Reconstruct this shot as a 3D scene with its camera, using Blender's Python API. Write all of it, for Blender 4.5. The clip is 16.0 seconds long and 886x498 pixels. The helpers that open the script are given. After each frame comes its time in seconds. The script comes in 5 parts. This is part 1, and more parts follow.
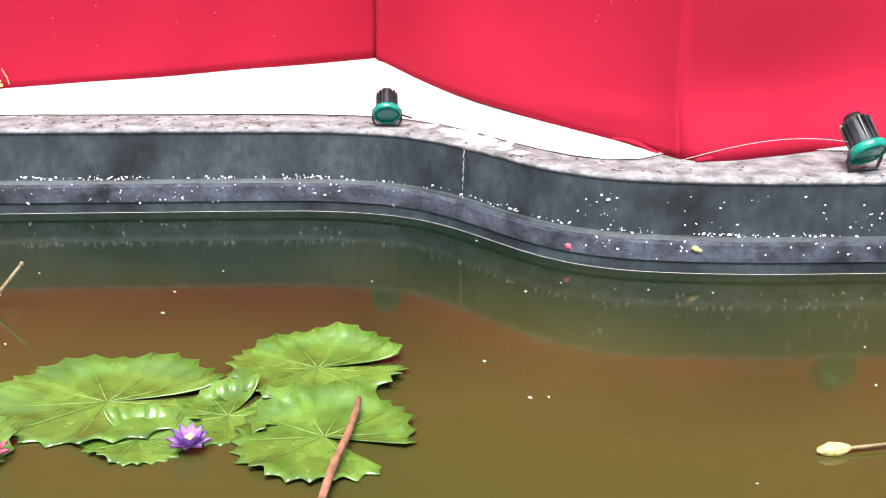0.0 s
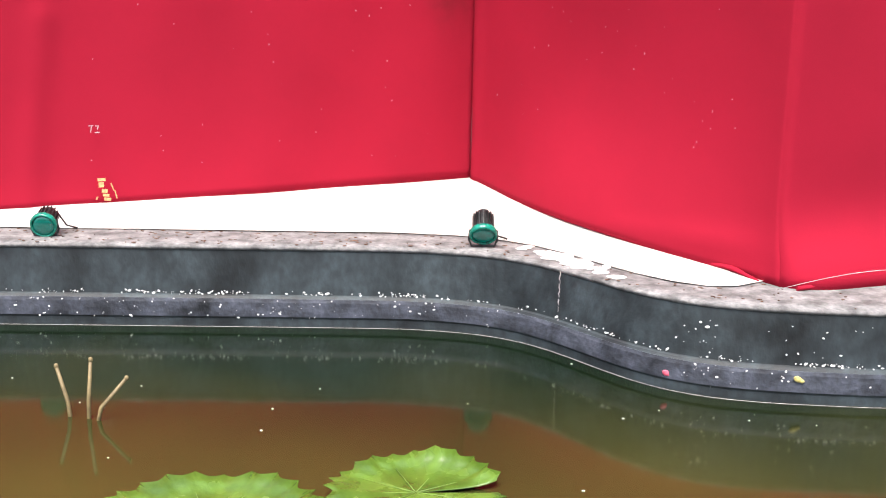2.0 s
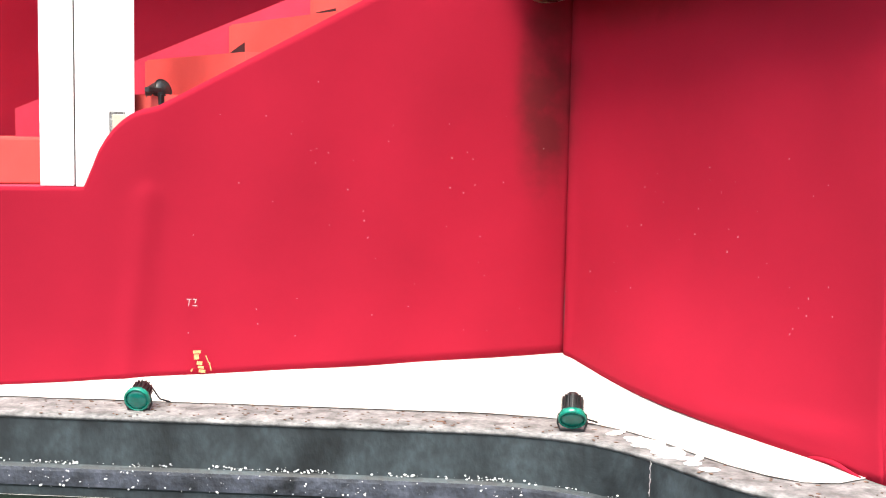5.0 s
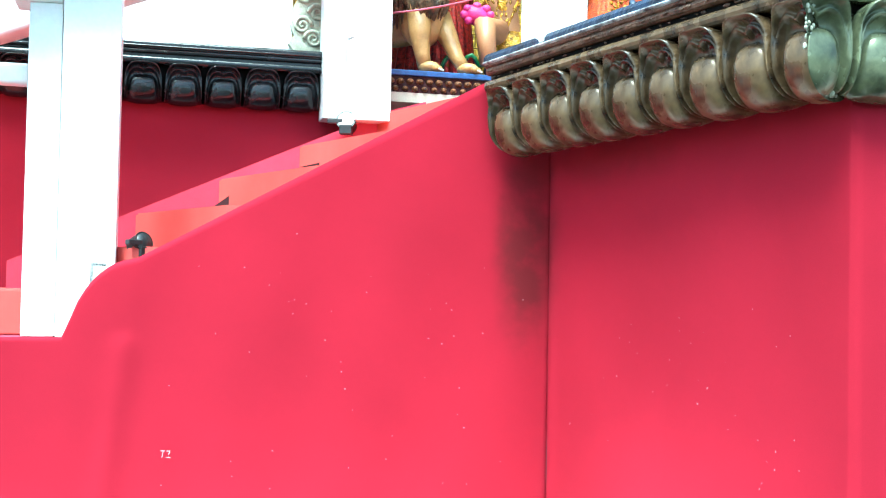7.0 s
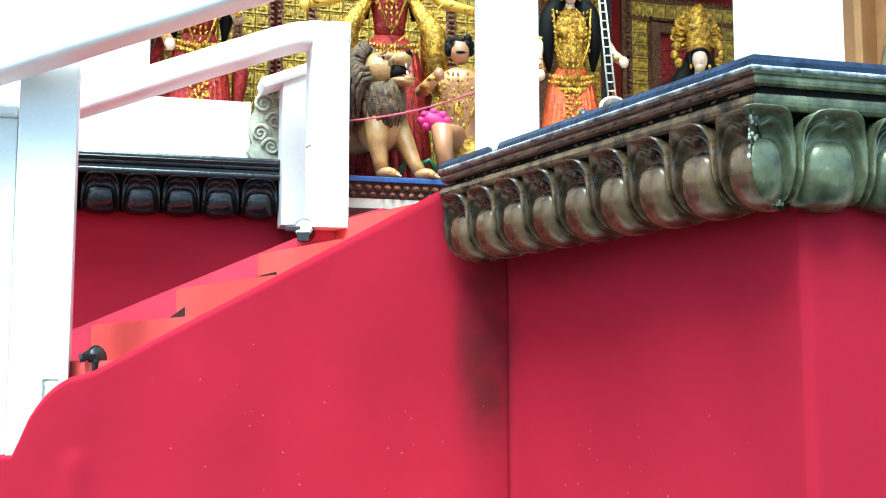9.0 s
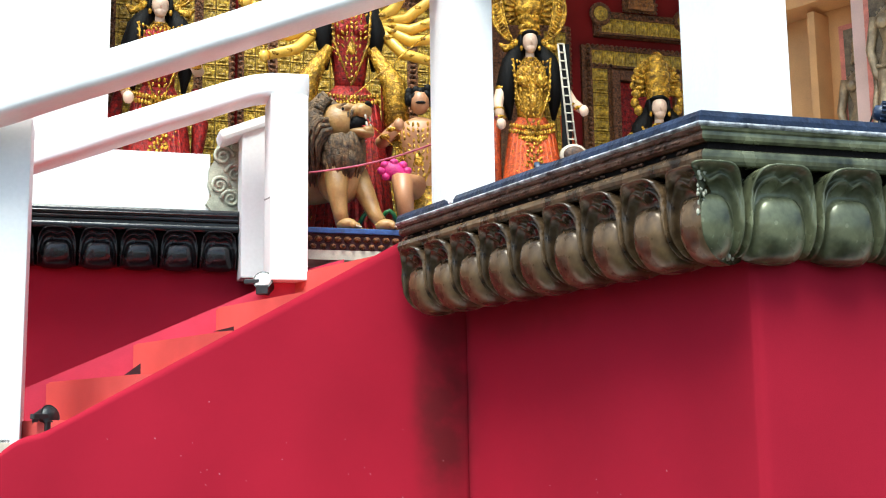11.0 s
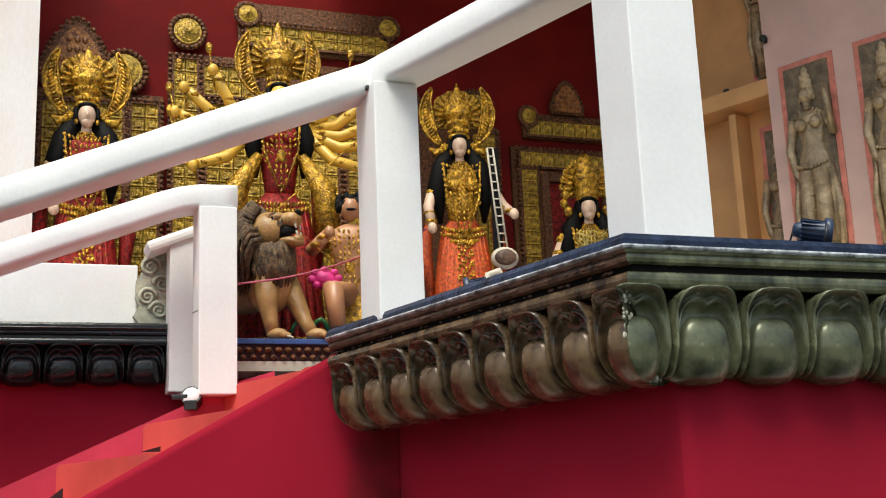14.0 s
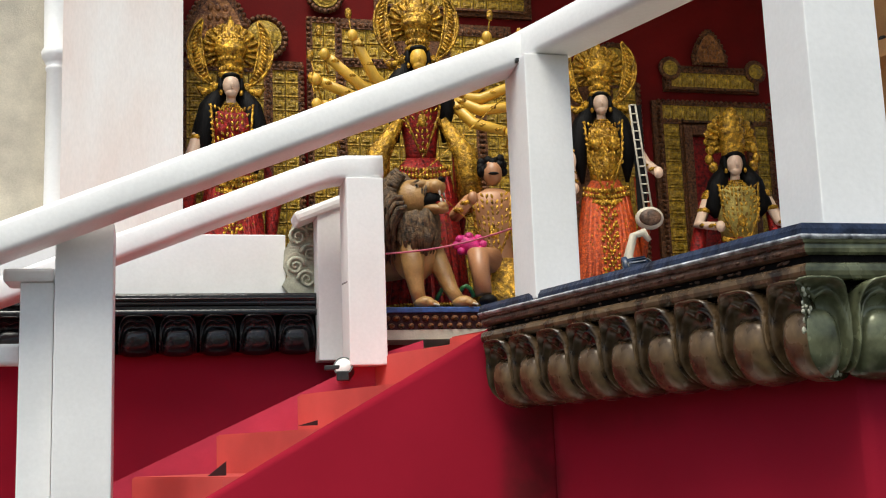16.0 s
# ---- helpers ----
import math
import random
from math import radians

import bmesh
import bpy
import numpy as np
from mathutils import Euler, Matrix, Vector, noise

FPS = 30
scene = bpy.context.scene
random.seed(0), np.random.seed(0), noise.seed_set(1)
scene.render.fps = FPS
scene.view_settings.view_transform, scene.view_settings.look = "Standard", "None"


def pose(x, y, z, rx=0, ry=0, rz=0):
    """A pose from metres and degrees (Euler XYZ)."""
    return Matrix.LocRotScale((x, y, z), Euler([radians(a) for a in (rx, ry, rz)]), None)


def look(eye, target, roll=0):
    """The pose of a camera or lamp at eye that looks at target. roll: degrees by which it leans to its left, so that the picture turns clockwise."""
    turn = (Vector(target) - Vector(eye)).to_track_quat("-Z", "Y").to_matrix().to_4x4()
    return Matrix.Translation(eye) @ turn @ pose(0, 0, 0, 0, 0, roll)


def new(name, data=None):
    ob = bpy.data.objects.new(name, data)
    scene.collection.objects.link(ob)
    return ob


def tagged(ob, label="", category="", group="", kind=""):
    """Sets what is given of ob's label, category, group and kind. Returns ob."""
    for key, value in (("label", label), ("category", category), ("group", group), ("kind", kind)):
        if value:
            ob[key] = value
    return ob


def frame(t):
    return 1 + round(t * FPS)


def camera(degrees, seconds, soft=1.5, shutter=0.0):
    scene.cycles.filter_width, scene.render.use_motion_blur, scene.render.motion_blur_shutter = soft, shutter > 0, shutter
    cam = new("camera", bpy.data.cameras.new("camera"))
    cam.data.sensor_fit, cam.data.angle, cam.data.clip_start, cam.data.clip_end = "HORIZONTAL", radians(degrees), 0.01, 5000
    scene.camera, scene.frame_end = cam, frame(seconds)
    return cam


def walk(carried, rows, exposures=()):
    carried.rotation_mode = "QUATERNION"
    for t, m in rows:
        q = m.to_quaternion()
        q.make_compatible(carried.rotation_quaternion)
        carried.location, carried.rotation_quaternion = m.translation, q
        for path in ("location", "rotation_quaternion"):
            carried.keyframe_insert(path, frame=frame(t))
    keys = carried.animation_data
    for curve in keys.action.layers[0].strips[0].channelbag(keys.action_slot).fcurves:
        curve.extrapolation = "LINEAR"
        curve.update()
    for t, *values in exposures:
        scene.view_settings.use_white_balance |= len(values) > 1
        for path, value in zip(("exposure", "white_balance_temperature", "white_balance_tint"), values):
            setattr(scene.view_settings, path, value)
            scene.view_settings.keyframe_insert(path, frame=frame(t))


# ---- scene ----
cam = camera(42.0, 16.0, soft=1.1)
PATH = [
    (0, (-0.101, -0.128, 1.136), (-0.047, 1.771, 0.509), 1.0),
    (0.5, (-0.113, -0.12, 1.128), (-0.089, 1.798, 0.561), 1.1),
    (1, (-0.125, -0.126, 1.159), (-0.124, 1.798, 0.613), 1.1),
    (1.5, (-0.141, -0.118, 1.174), (-0.192, 1.818, 0.675), 1.1),
    (2, (-0.16, -0.13, 1.175), (-0.244, 1.817, 0.728), 1.2),
    (2.5, (-0.159, -0.13, 1.211), (-0.268, 1.818, 0.773), 0.9),
    (3, (-0.177, -0.129, 1.221), (-0.327, 1.829, 0.845), 0.9),
    (3.5, (-0.185, -0.123, 1.263), (-0.377, 1.838, 0.918), 0.7),
    (4, (-0.184, -0.116, 1.272), (-0.409, 1.848, 0.968), 1.0),
    (4.5, (-0.16, -0.098, 1.282), (-0.408, 1.871, 1.031), 1.2),
    (6.8, (0.114, -0.063, 1.291), (-0.231, 1.907, 1.321), 0.9),
    (7, (0.125, -0.056, 1.285), (-0.215, 1.914, 1.348), 1.1),
    (7.5, (0.13, -0.059, 1.297), (-0.196, 1.911, 1.406), 0.8),
    (8, (0.15, -0.052, 1.316), (-0.16, 1.918, 1.478), 0.5),
    (10.5, (0.197, -0.033, 1.374), (-0.061, 1.932, 1.64), -0.6),
    (11, (0.23, -0.022, 1.391), (-0.008, 1.942, 1.687), -0.8),
    (11.5, (0.247, -0.019, 1.406), (0.058, 1.943, 1.745), -1.3),
    (12, (0.254, -0.013, 1.415), (0.092, 1.946, 1.782), -1.6),
    (12.5, (0.272, -0.007, 1.424), (0.125, 1.947, 1.823), -2.0),
    (13, (0.286, -0.002, 1.429), (0.144, 1.949, 1.843), -2.1),
    (13.5, (0.301, -0.001, 1.441), (0.167, 1.945, 1.881), -2.1),
    (14, (0.264, -0.018, 1.51), (0.14, 1.929, 1.947), -2.4),
    (14.5, (0.233, -0.002, 1.56), (0.102, 1.951, 1.97), -2.4),
    (15, (0.188, -0.001, 1.61), (-0.073, 1.952, 1.955), -1.9),
    (15.5, (0.165, -0.002, 1.631), (-0.134, 1.946, 1.968), -1.7),
    (16, (0.139, -0.015, 1.691), (-0.198, 1.928, 2.024), -2.1),
]
walk(cam, [(t, look(eye, target, roll)) for t, eye, target, roll in PATH],
     [(0.0, 1.72, 6300, 12), (1.5, 1.55, 6500, 12), (3.0, 1.52, 6700, 10), (4.5, 1.6, 6900, 10), (7.0, 2.27, 4950, -24), (8.0, 2.08, 4950, -22), (10.5, 1.45, 5650, -7), (12.0, 1.08, 6300, 0), (14.0, 0.63, 6550, 1), (15.0, 0.49, 6550, 2), (16.0, 0.43, 6550, 2)])

# ---- light ----
world = bpy.data.worlds.new("sky")
scene.world = world
world.use_nodes = True
wn = world.node_tree
sky = wn.nodes.new("ShaderNodeTexSky")
sky.sky_type, sky.sun_disc = "NISHITA", False
sky.sun_elevation, sky.sun_rotation = radians(64), radians(195)
sky.air_density, sky.dust_density, sky.ozone_density = 1.0, 4.0, 1.0
wn.links.new(sky.outputs[0], wn.nodes["Background"].inputs[0])
wn.nodes["Background"].inputs[1].default_value = 0.13
sun = new("sun", bpy.data.lights.new("sun", "SUN"))
sun.data.energy, sun.data.angle, sun.data.color = 2.6, radians(34), (1.0, 0.96, 0.9)
sun.matrix_world = look((-0.7, -3.8, 8.0), (0, 0, 0))


# ---- materials ----
def mat(name, color, rough=0.6, metal=0.0, vary=0.15, scale=8.0, bump=0.15, fine=120.0, spec=0.5, tint=None, stretch=(1, 1, 1), sheen=0.0, coat=0.0, rand=0.0):
    """A surface with two scales of variation and a fine relief. Scales are per metre of the object's own space."""
    m = bpy.data.materials.new(name)
    m.use_nodes = True
    nt = m.node_tree
    p = nt.nodes["Principled BSDF"]
    link = nt.links.new
    co = nt.nodes.new("ShaderNodeTexCoord")
    mp = nt.nodes.new("ShaderNodeMapping")
    mp.inputs["Scale"].default_value = stretch
    link(co.outputs["Object"], mp.inputs[0])
    big, small = nt.nodes.new("ShaderNodeTexNoise"), nt.nodes.new("ShaderNodeTexNoise")
    for n, sc, d in ((big, scale, 5), (small, fine, 3)):
        n.inputs["Scale"].default_value, n.inputs["Detail"].default_value = sc, d
        link(mp.outputs[0], n.inputs["Vector"])
    ramp = nt.nodes.new("ShaderNodeValToRGB")
    dark = [c * (1 - 2.0 * vary) for c in color]
    light = list(tint) if tint else [min(1, c * (1 + 1.2 * vary)) for c in color]
    ramp.color_ramp.elements[0].position, ramp.color_ramp.elements[1].position = 0.3, 0.72
    ramp.color_ramp.elements[0].color, ramp.color_ramp.elements[1].color = (*dark, 1), (*light, 1)
    link(big.outputs["Fac"], ramp.inputs[0])
    mix = nt.nodes.new("ShaderNodeMix")
    mix.data_type, mix.blend_type = "RGBA", "MULTIPLY"
    mix.inputs[0].default_value = min(1.0, vary * 2.5)
    gr = nt.nodes.new("ShaderNodeMapRange")
    gr.inputs[1].default_value, gr.inputs[2].default_value, gr.inputs[3].default_value, gr.inputs[4].default_value = 0.3, 0.7, 0.6, 1.15
    link(small.outputs["Fac"], gr.inputs[0])
    link(ramp.outputs[0], mix.inputs[6])
    link(gr.outputs[0], mix.inputs[7])
    out = mix.outputs[2]
    if rand:
        info = nt.nodes.new("ShaderNodeObjectInfo")
        hsv = nt.nodes.new("ShaderNodeHueSaturation")
        r2 = nt.nodes.new("ShaderNodeMapRange")
        r2.inputs[3].default_value, r2.inputs[4].default_value = 1 - rand, 1 + rand
        link(info.outputs["Random"], r2.inputs[0])
        link(r2.outputs[0], hsv.inputs["Value"])
        link(out, hsv.inputs["Color"])
        out = hsv.outputs[0]
    link(out, p.inputs["Base Color"])
    rr = nt.nodes.new("ShaderNodeMapRange")
    rr.inputs[3].default_value, rr.inputs[4].default_value = max(0.02, rough - 0.12), min(1, rough + 0.12)
    link(big.outputs["Fac"], rr.inputs[0])
    link(rr.outputs[0], p.inputs["Roughness"])
    p.inputs["Metallic"].default_value = metal
    p.inputs["Specular IOR Level"].default_value = spec
    p.inputs["Sheen Weight"].default_value = sheen
    p.inputs["Coat Weight"].default_value = coat
    bp = nt.nodes.new("ShaderNodeBump")
    bp.inputs["Strength"].default_value, bp.inputs["Distance"].default_value = bump, 0.01
    link(small.outputs["Fac"], bp.inputs["Height"])
    link(bp.outputs[0], p.inputs["Normal"])
    return m


M = dict(
    cloth=mat("red_cloth", (0.31, 0.0110, 0.029), 0.85, vary=0.06, scale=1.6, bump=0.12, fine=420, spec=0.06),
    salmon=mat("salmon_cloth", (0.55, 0.085, 0.075), 0.8, vary=0.06, scale=5, bump=0.1, fine=300, spec=0.1),
    pink=mat("pink_cloth", (0.46, 0.045, 0.085), 0.8, vary=0.08, scale=4, bump=0.1, fine=300, spec=0.1),
    white=mat("white_paint", (0.80, 0.79, 0.79), 0.45, vary=0.035, scale=3, bump=0.05, fine=60),
    sheet=mat("white_sheet", (0.78, 0.77, 0.74), 0.7, vary=0.05, scale=4, bump=0.1, fine=80),
    creamfloor=mat("cream_white_floor", (0.47, 0.445, 0.41), 0.6, vary=0.08, scale=2.2, bump=0.1, fine=60, tint=(0.55, 0.535, 0.515)),
    plaster=mat("pond_plaster", (0.0115, 0.0185, 0.025), 0.6, vary=0.4, scale=6, bump=0.3, fine=38, tint=(0.042, 0.058, 0.066), stretch=(1, 1, 0.7)),
    band=mat("tide_band", (0.035, 0.042, 0.058), 0.6, vary=0.4, scale=10, bump=0.4, fine=50, tint=(0.085, 0.095, 0.125)),
    coping=mat("coping_concrete", (0.20, 0.195, 0.195), 0.8, vary=0.32, scale=14, bump=0.5, fine=60),
    bronze=mat("bronze_paint", (0.050, 0.028, 0.015), 0.27, 0.2, vary=0.3, scale=13, bump=0.12, fine=40, tint=(0.19, 0.118, 0.058), rand=0.2),
    green=mat("green_bronze_paint", (0.046, 0.052, 0.027), 0.25, 0.2, vary=0.3, scale=9, bump=0.12, fine=40, tint=(0.19, 0.20, 0.115), rand=0.2),
    black=mat("black_paint", (0.011, 0.011, 0.013), 0.24, 0.0, vary=0.3, scale=10, bump=0.2, fine=50, rand=0.3),
    # pale tone that paints the sky's glint onto the cornice edge
    worn_edge=mat("edge_glint_paint", (0.24, 0.27, 0.34), 0.35, vary=0.4, scale=22, bump=0.5, fine=60, tint=(0.78, 0.80, 0.84)),
    blue=mat("blue_paint", (0.006, 0.011, 0.032), 0.4, spec=0.25, vary=0.3, scale=14, bump=0.5, fine=50, tint=(0.026, 0.042, 0.09)),
    rust=mat("worn_brown_paint", (0.10, 0.045, 0.025), 0.5, 0.2, vary=0.35, scale=25, bump=0.5, fine=80, tint=(0.19, 0.10, 0.06)),
    copper=mat("copper_foil", (0.26, 0.070, 0.018), 0.38, 0.2, vary=0.3, scale=40, bump=0.8, fine=90, tint=(0.50, 0.20, 0.045)),
    gold=mat("gold_foil", (0.50, 0.185, 0.010), 0.26, 0.45, vary=0.4, scale=34, bump=1.0, fine=95, tint=(0.90, 0.50, 0.04), rand=0.25),
    dimgold=mat("dull_gold_tile", (0.46, 0.25, 0.016), 0.33, 0.2, vary=0.3, scale=48, bump=1.0, fine=95, tint=(0.76, 0.48, 0.045), rand=0.2),
    trim=mat("beaded_brown_trim", (0.055, 0.014, 0.009), 0.42, 0.15, spec=0.3, vary=0.4, scale=60, bump=1.0, fine=130, tint=(0.32, 0.125, 0.045)),
    maroon=mat("maroon_wall", (0.165, 0.007, 0.006), 0.7, spec=0.12, vary=0.15, scale=3, bump=0.1, fine=150),
    skin=mat("statue_skin", (0.72, 0.50, 0.36), 0.45, vary=0.08, scale=10, bump=0.05),
    goldskin=mat("yellow_statue_skin", (0.72, 0.42, 0.05), 0.4, vary=0.1, scale=10, bump=0.05),
    hair=mat("black_hair", (0.004, 0.0035, 0.0035), 0.6, spec=0.12, vary=0.2, scale=40, bump=0.4, fine=160, stretch=(1, 1, 0.2)),
    redsilk=mat("red_sequin_silk", (0.24, 0.003, 0.005), 0.42, 0.1, spec=0.3, vary=0.4, scale=55, bump=0.8, fine=140, tint=(0.52, 0.02, 0.015)),
    orangesilk=mat("orange_sequin_silk", (0.60, 0.045, 0.006), 0.45, 0.1, vary=0.3, scale=60, bump=0.8, fine=150, tint=(0.85, 0.13, 0.015)),
    magenta=mat("magenta_silk", (0.62, 0.02, 0.20), 0.5, vary=0.2, scale=40, bump=0.4),
    fur=mat("lion_brown", (0.27, 0.135, 0.04), 0.45, tint=(0.42, 0.24, 0.08), vary=0.12, scale=9, bump=0.3, fine=90),
    mane=mat("lion_mane", (0.045, 0.025, 0.012), 0.7, vary=0.35, scale=40, bump=1.0, fine=120, tint=(0.20, 0.115, 0.05)),
    grey=mat("grey_carving", (0.46, 0.45, 0.35), 0.5, vary=0.2, scale=20, bump=0.4),
    peach=mat("peach_wall", (0.62, 0.33, 0.13), 0.7, vary=0.08, scale=4, bump=0.1),
    rose=mat("rose_wall", (0.62, 0.42, 0.36), 0.7, vary=0.07, scale=4, bump=0.1),
    redline=mat("red_outline_paint", (0.66, 0.22, 0.16), 0.7, vary=0.15, scale=14),
    stone=mat("bronze_relief", (0.46, 0.34, 0.20), 0.38, 0.3, vary=0.25, scale=14, bump=0.5, fine=60),
    panel=mat("relief_ground", (0.20, 0.15, 0.09), 0.55, 0.15, vary=0.3, scale=18, bump=0.6, fine=90),
    # near-black that paints the shade into the cornice's recesses
    gapblack=mat("gap_black", (0.007, 0.006, 0.006), 0.9, vary=0.2, scale=20, bump=0.3, spec=0.08),
    lampblack=mat("black_plastic", (0.014, 0.015, 0.016), 0.4, vary=0.2, scale=30, bump=0.1),
    lampblue=mat("navy_plastic", (0.015, 0.03, 0.07), 0.4, vary=0.2, scale=30, bump=0.1),
    lampgreen=mat("green_plastic", (0.0, 0.19, 0.13), 0.28, vary=0.15, scale=30, bump=0.05),
    lens=mat("green_lens", (0.0, 0.15, 0.115), 0.12, vary=0.12, scale=30, bump=0.02, coat=0.6),
    glasswhite=mat("pale_lens", (0.75, 0.75, 0.73), 0.15, vary=0.05, scale=20, bump=0.02, coat=0.4),
    leaf=mat("lily_leaf", (0.050, 0.108, 0.011), 0.26, vary=0.2, scale=9, bump=0.2, fine=40, tint=(0.105, 0.19, 0.025)),
    vein=mat("pale_vein", (0.13, 0.21, 0.04), 0.5, vary=0.15, scale=40),
    twig=mat("brown_twig", (0.26, 0.11, 0.06), 0.6, vary=0.25, scale=50, bump=0.5),
    stem=mat("straw_stem", (0.20, 0.15, 0.07), 0.6, vary=0.2, scale=50),
    purple=mat("purple_petal", (0.16, 0.04, 0.30), 0.5, vary=0.15, scale=50, tint=(0.34, 0.18, 0.45)),
    rosepetal=mat("pink_petal", (0.62, 0.10, 0.16), 0.5, vary=0.2, scale=50),
    bud=mat("yellow_bud", (0.55, 0.47, 0.16), 0.5, vary=0.2, scale=60),
    speck=mat("white_speck", (0.80, 0.80, 0.78), 0.7, vary=0.1, scale=60),
    dark=mat("dark_maroon", (0.035, 0.004, 0.006), 0.8, vary=0.1),
    navystrip=mat("blue_altar_edge", (0.03, 0.08, 0.26), 0.45, vary=0.2, scale=30, bump=0.3),
    cream=mat("cream_paint", (0.56, 0.50, 0.40), 0.6, vary=0.1, scale=8),
    mud=mat("pond_mud", (0.06, 0.045, 0.025), 0.9, vary=0.3, scale=3),
    yellowpaint=mat("faded_yellow_print", (0.62, 0.38, 0.16), 0.6, vary=0.2, scale=60),
    stained=mat("stained_white_paint", (0.80, 0.66, 0.60), 0.5, vary=0.05, scale=1.7, bump=0.05, fine=60, tint=(0.80, 0.79, 0.78), stretch=(1.6, 1.6, 0.5)),
    darkskin=mat("brown_statue_skin", (0.40, 0.19, 0.09), 0.4, vary=0.1, scale=10, bump=0.05),
    cord=mat("pink_cord", (0.45, 0.10, 0.16), 0.7, vary=0.15, scale=60),
    greensnake=mat("green_enamel", (0.03, 0.14, 0.035), 0.35, vary=0.2, scale=40),
    wire=mat("grey_wire", (0.30, 0.30, 0.30), 0.5, vary=0.1, scale=60),
    clearline=mat("pale_line", (0.42, 0.38, 0.38), 0.3, vary=0.1, scale=60),
    darkcloth=mat("black_cloth_seam", (0.10, 0.006, 0.014), 0.8, vary=0.1),
    vest=mat("yellow_armour", (0.52, 0.40, 0.10), 0.4, 0.2, vary=0.25, scale=40, bump=0.6),
)


def water_mat():
    m = bpy.data.materials.new("murky_water")
    m.use_nodes = True
    nt = m.node_tree
    p = nt.nodes["Principled BSDF"]
    co, n1, n2 = nt.nodes.new("ShaderNodeTexCoord"), nt.nodes.new("ShaderNodeTexNoise"), nt.nodes.new("ShaderNodeTexNoise")
    n1.inputs["Scale"].default_value, n2.inputs["Scale"].default_value = 1.1, 5.0
    ramp = nt.nodes.new("ShaderNodeValToRGB")
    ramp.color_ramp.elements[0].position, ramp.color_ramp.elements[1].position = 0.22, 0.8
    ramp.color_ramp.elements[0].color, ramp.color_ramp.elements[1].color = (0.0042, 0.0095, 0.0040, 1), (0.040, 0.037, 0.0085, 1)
    for n in (n1, n2):
        nt.links.new(co.outputs["Object"], n.inputs["Vector"])
    # paints the water lighter mid-pond and leaves it dark where the wall shades it
    light_pool_at, light_pool, add = nt.nodes.new("ShaderNodeMapping"), nt.nodes.new("ShaderNodeTexGradient"), nt.nodes.new("ShaderNodeMath")
    light_pool_at.vector_type, light_pool.gradient_type, add.operation = "TEXTURE", "SPHERICAL", "MULTIPLY_ADD"
    light_pool_at.inputs["Location"].default_value, light_pool_at.inputs["Scale"].default_value = (-0.3, 1.5, 0), (4.5, 1.95, 1)
    nt.links.new(co.outputs["Object"], light_pool_at.inputs[0])
    nt.links.new(light_pool_at.outputs[0], light_pool.inputs[0])
    nt.links.new(light_pool.outputs["Fac"], add.inputs[0])
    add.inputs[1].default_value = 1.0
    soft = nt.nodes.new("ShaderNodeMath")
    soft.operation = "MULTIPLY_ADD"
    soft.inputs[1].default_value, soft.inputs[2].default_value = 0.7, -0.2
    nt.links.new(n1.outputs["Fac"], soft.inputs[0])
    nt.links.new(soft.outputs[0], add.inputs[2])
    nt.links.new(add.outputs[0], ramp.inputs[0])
    nt.links.new(ramp.outputs[0], p.inputs["Base Color"])
    bp = nt.nodes.new("ShaderNodeBump")
    bp.inputs["Strength"].default_value, bp.inputs["Distance"].default_value = 0.04, 0.01
    nt.links.new(n2.outputs["Fac"], bp.inputs["Height"])
    nt.links.new(bp.outputs[0], p.inputs["Normal"])
    p.inputs["Roughness"].default_value, p.inputs["IOR"].default_value = 0.085, 1.34
    return m


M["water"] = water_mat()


def darkened_cloth(spots):
    """The red cloth with soft dark patches at given places: centre and half sizes."""
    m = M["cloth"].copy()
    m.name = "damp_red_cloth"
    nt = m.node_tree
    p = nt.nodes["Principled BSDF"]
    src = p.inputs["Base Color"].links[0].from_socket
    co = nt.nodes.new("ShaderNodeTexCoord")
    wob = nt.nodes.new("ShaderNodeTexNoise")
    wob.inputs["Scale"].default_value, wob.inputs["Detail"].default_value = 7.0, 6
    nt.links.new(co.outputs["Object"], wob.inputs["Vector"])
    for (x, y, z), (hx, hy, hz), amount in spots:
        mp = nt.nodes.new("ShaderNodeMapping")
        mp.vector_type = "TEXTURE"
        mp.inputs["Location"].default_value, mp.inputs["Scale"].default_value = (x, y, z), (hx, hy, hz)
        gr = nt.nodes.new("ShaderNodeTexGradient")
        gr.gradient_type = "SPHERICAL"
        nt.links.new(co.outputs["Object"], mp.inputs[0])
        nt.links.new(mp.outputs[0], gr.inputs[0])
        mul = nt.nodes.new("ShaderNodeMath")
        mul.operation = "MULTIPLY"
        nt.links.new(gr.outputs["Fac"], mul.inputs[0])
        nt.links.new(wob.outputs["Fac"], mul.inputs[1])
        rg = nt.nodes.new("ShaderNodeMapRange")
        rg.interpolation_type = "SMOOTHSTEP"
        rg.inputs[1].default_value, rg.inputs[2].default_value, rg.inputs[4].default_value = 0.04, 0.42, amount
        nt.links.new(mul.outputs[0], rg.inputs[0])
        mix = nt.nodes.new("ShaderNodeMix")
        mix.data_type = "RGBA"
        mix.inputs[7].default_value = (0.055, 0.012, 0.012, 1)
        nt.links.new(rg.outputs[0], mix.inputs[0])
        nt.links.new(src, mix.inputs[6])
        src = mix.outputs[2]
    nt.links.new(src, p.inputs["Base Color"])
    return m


# one patch at the inner corner, a fainter band below the cornice
M["damp"] = darkened_cloth([((-0.36, 4.88, 1.45), (0.19, 0.5, 0.66), 0.72), ((0.0, 4.4, 1.8), (0.5, 0.8, 0.16), 0.25)])

# ---- the building's own axes: a along the stair, b away from the pond, z up ----
TURN = 23.8
